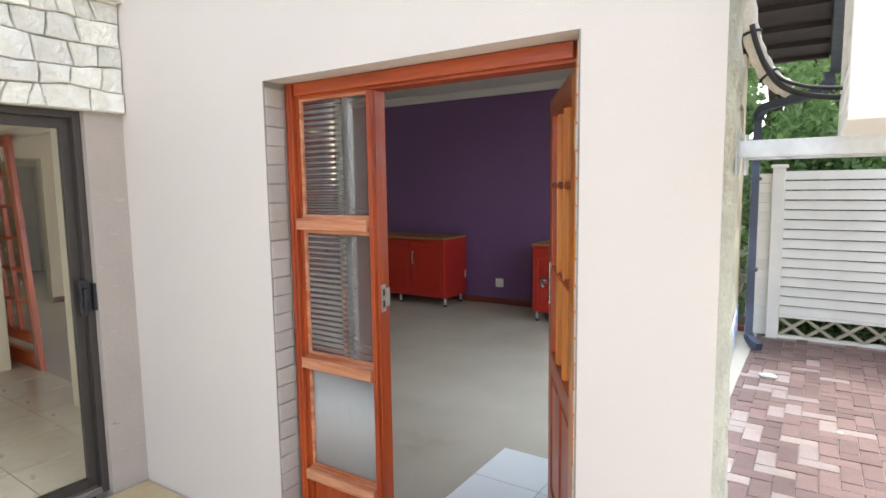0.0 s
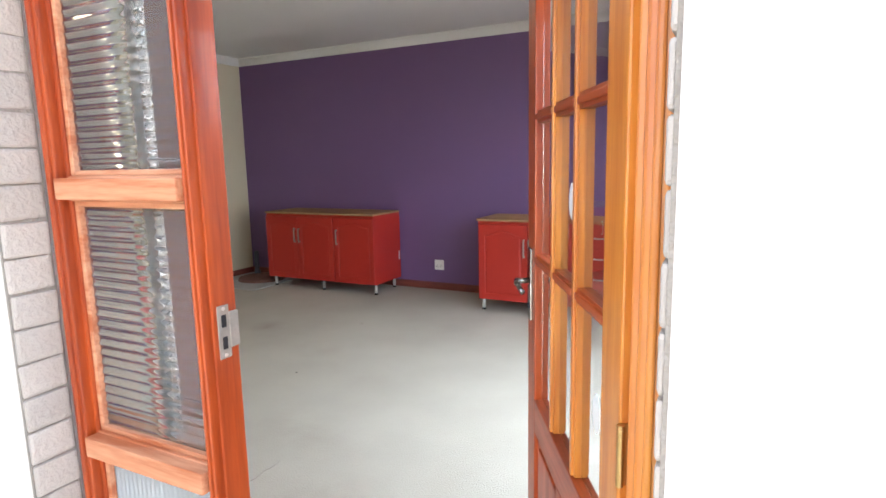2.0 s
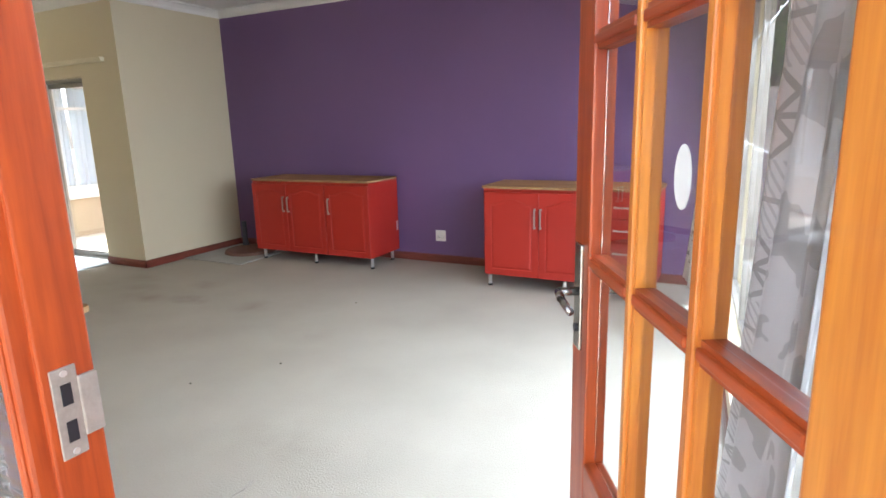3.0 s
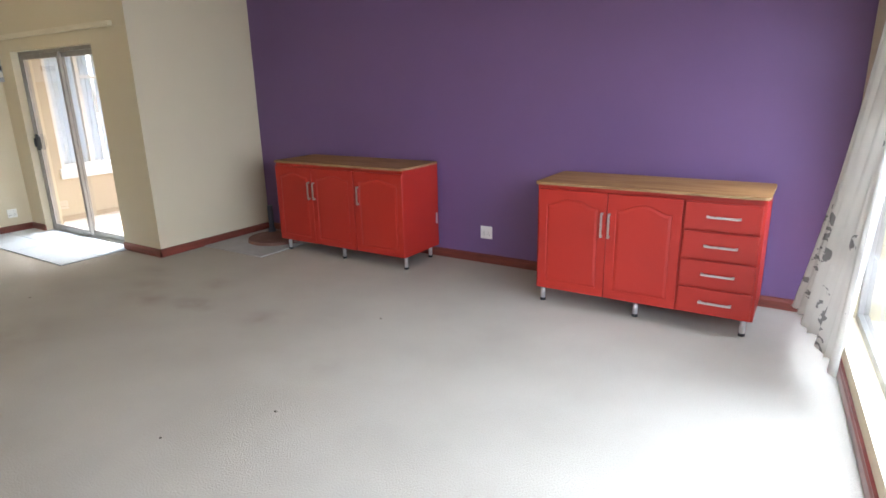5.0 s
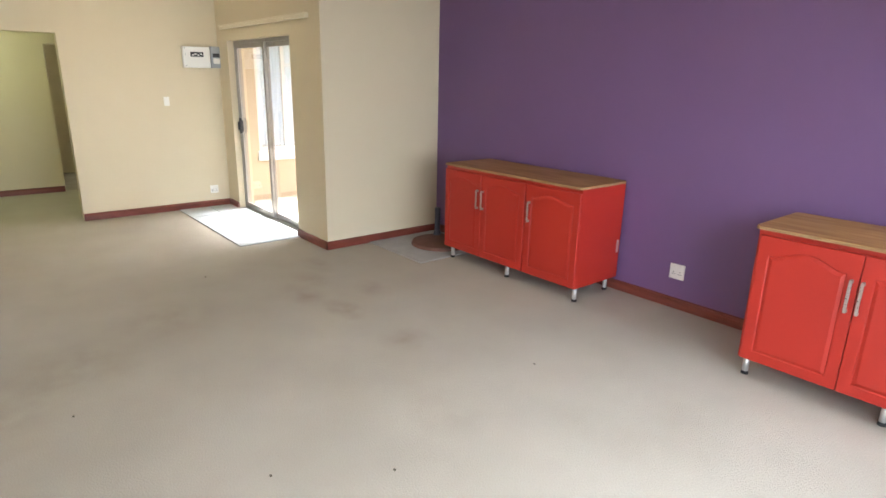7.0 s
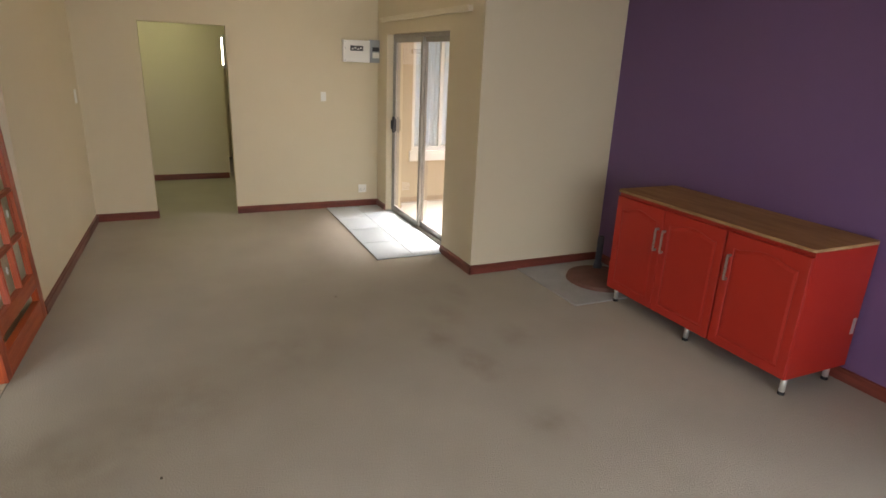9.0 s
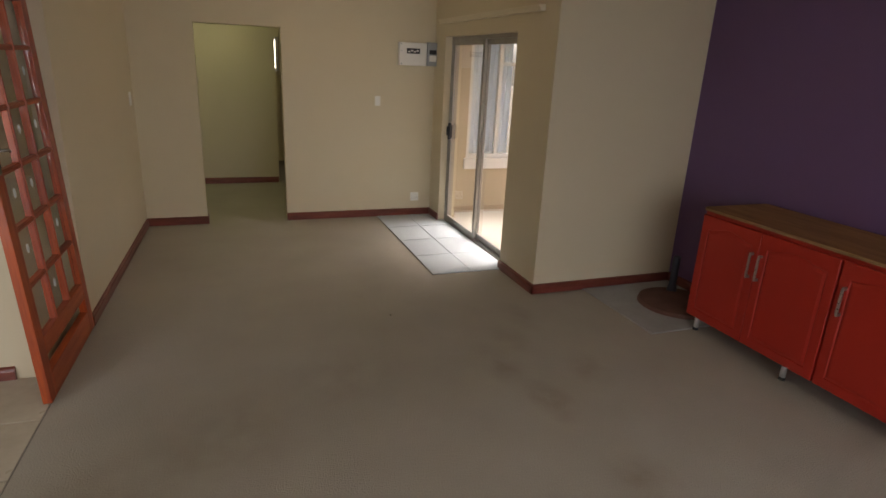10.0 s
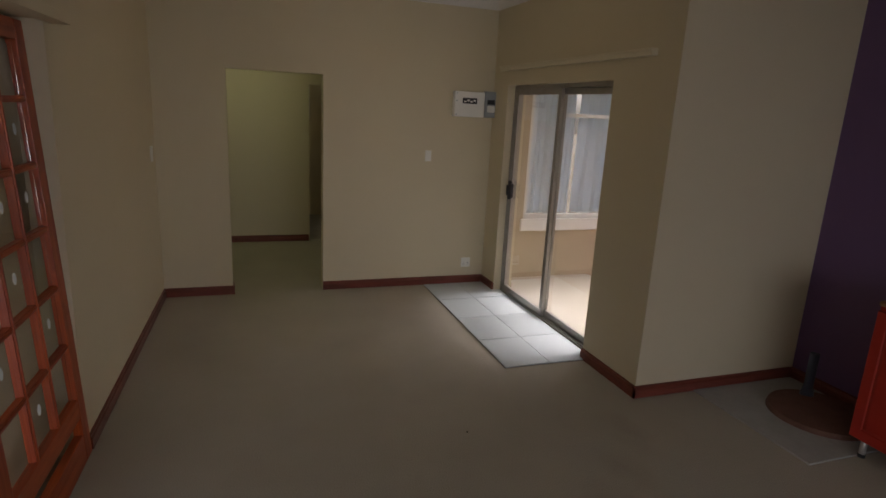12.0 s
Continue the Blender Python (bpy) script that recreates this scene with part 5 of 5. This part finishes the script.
# ---------------------------------------------------------------- laid pieces
# painted bricks in the entry reveals
for side, x0 in ((1, -1.956), (-1, -0.60)):
    rev = structure("brick_reveal", [(min(x0, x0 + side * 0.006), max(x0, x0 + side * 0.006), SOUTH + 0.001, 1.772, -0.02, 2.02)], MORTAR, "painted brick reveal beside the door frame", "brickwork")
    bm = bmesh.new()
    box(bm, 0, 0.011, 0, 0.098, 0, 0.0762, 0.007)
    me = mesh_of(bm, "brick", BRICK_PAINT)
    for k in range(25):
        ob = new("brick", me)
        ob.parent = rev
        ob.location = (x0 + (0.0 if side > 0 else -0.014) + random.uniform(-0.002, 0.002), SOUTH + 0.003 + random.uniform(0, 0.002), -0.01 + k * 0.080)
        ob.rotation_euler = (random.uniform(-0.035, 0.035), 0, random.uniform(-0.02, 0.02))

# stone cladding above the bronze sliding door
clad = structure("stone_cladding", [(-3.04, -3.025, -2.6, SOUTH, 1.955, 3.2)], STONE_JOINT, "cream split-stone cladding above the sliding door", "cladding")
rng = random.Random(5)
Y0, Y1, Z0, Z1 = -0.6, SOUTH - 0.004, 1.958, 3.0
courses, z = [Z0], Z0
while z < Z1 - 0.06:
    z += rng.uniform(0.06, 0.125)
    courses.append(min(z, Z1))


def bed(k, y):
    """Height of the uneven bed under course k."""
    return courses[k] + (0 if k == 0 else 0.035 * noise.noise(Vector((y * 3.1, k * 4.7, 0.3))) + 0.008 * noise.noise(Vector((y * 11, k * 2.3, 4))))


cells = []
for k in range(len(courses) - 1):
    y, lean = Y0, 0.0
    while y < Y1 - 0.02:
        nxt = min(y + rng.uniform(0.07, 0.24) * (1.3 if courses[k + 1] - courses[k] < 0.10 else 0.85), Y1)
        if Y1 - nxt < 0.07:
            nxt = Y1
        lean2 = 0.0 if nxt == Y1 else rng.uniform(-0.035, 0.035)
        a, b, g = y + 0.002, nxt - 0.002, 0.0018
        m1, m2 = a + (b - a) * rng.uniform(0.3, 0.45), a + (b - a) * rng.uniform(0.55, 0.7)
        low = [(p, bed(k, p) + g) for p in (a, m1, m2, b)]
        top = [(p, bed(k + 1, p) - g) for p in (b + lean2, m2, m1, a + lean)]
        mids = (low[-1][0] + lean2 * 0.5 + rng.uniform(-0.005, 0.003), (low[-1][1] + top[0][1]) / 2), (a + lean * 0.5 + rng.uniform(-0.003, 0.005), (low[0][1] + top[-1][1]) / 2)
        cells.append(low + [mids[0]] + top + [mids[1]])
        y, lean = nxt, lean2
for cell in cells:
    cy, cz = sum(p[0] for p in cell) / len(cell), sum(p[1] for p in cell) / len(cell)
    out = rng.uniform(0.018, 0.034)
    bm = bmesh.new()
    rings = []
    for k, (x, s) in enumerate(((-0.01, 1.0), (out * 0.6, 0.995), (out, 0.93))):
        rings.append([bm.verts.new((x + (rng.uniform(-0.006, 0.006) if k else 0), (p[0] - cy) * s, (p[1] - cz) * s)) for p in cell])
    m = len(cell)
    for r0, r1 in zip(rings, rings[1:]):
        for k in range(m):
            bm.faces.new((r0[k], r0[(k + 1) % m], r1[(k + 1) % m], r1[k]))
    tip = bm.verts.new((out + rng.uniform(0.0, 0.008), rng.uniform(-0.03, 0.03), rng.uniform(-0.015, 0.015)))
    for k in range(m):
        bm.faces.new((rings[-1][k], rings[-1][(k + 1) % m], tip))
    ob = part("stone", bm, STONE, clad)
    ob.location = (-3.025, cy, cz)

# patio tiles
patio = bpy.data.objects["patio_floor"]
tile_field(patio, WEST - 0.07, SLIDE + 0.21, 6, 8, 0.40, -0.032, TILE_TERRA, 0.010, 0.014)
# terrace tiles by the entry
tile_field(bpy.data.objects["terrace"], -3.03, SOUTH - 0.402 * 4, 7, 4, 0.40, -0.021, material("sand_terrace_tile", (0.58, 0.46, 0.28), 0.6, 0.2, 4, 40, 0.1, spread=0.05), 0.008, 0.012)
# tiles of the tiled room
tile_field(bpy.data.objects["tiled_room_floor"], 3.08, 0.008 - 0.45 * 8, 6, 8, 0.45, -0.003, TILE_BEIGE, 0.006, 0.009)

# herringbone paving east of the house
paving = structure("paving", [(-0.75, 4.0, SOUTH + 0.25, 6.71, -0.12, -0.016)], SAND, "weathered red-brown brick paving in herringbone", "paving")
L, W2 = 0.20, 0.10
bm = bmesh.new()
box(bm, -L / 2 + 0.002, L / 2 - 0.002, -W2 / 2 + 0.002, W2 / 2 - 0.002, 0, 0.034, 0.004)
mesh_a = mesh_of(bm, "paver", PAVER)
bm = bmesh.new()
box(bm, -L / 2 + 0.002, L / 2 - 0.002, -W2 / 2 + 0.002, W2 / 2 - 0.002, 0, 0.034, 0.004)
mesh_b = mesh_of(bm, "paver", PAVER_PALE)
rng = random.Random(8)
spots = []
for i in range(-3, 32):
    for j in range(0, 50):
        d = (i - j) % 4
        x0, y0 = -0.45 + i * W2, SOUTH + 0.42 + j * W2
        if d == 0:
            x, y, turn = x0 + L / 2, y0 + W2 / 2, 0
        elif d == 3:
            x, y, turn = x0 + W2 / 2, y0 + L / 2, 90
        else:
            continue
        if y < 6.60:
            spots.append((x, y, turn))
spots = sorted(set((round(a, 3), round(b, 3), t) for a, b, t in spots), key=lambda s: abs(s[0] - 0.3) + 0.3 * abs(s[1] - 4.5))
rest = bmesh.new()
for k, (x, y, turn) in enumerate(spots):
    dz = rng.uniform(-0.003, 0.003)
    if k < 300:
        pale = rng.random() < (0.38 if x + 0.22 * (y - 2) < 0.55 else 0.10)
        ob = new("paver", mesh_b if pale else mesh_a)
        ob.parent = paving
        ob.location, ob.rotation_euler = (x, y, -0.041 + dz), (rng.uniform(-0.012, 0.012), rng.uniform(-0.012, 0.012), radians(turn) + rng.uniform(-0.01, 0.01))
    else:
        a, b = (L / 2 - 0.003, W2 / 2 - 0.003) if turn == 0 else (W2 / 2 - 0.003, L / 2 - 0.003)
        box(rest, x - a, x + a, y - b, y + b, -0.041 + dz, -0.007 + dz)
if len(rest.verts):
    ob = part("outer_pavers", rest, PAVER, paving)
    tagged(ob, "weathered red-brown pavers farther off", kind="stuff")
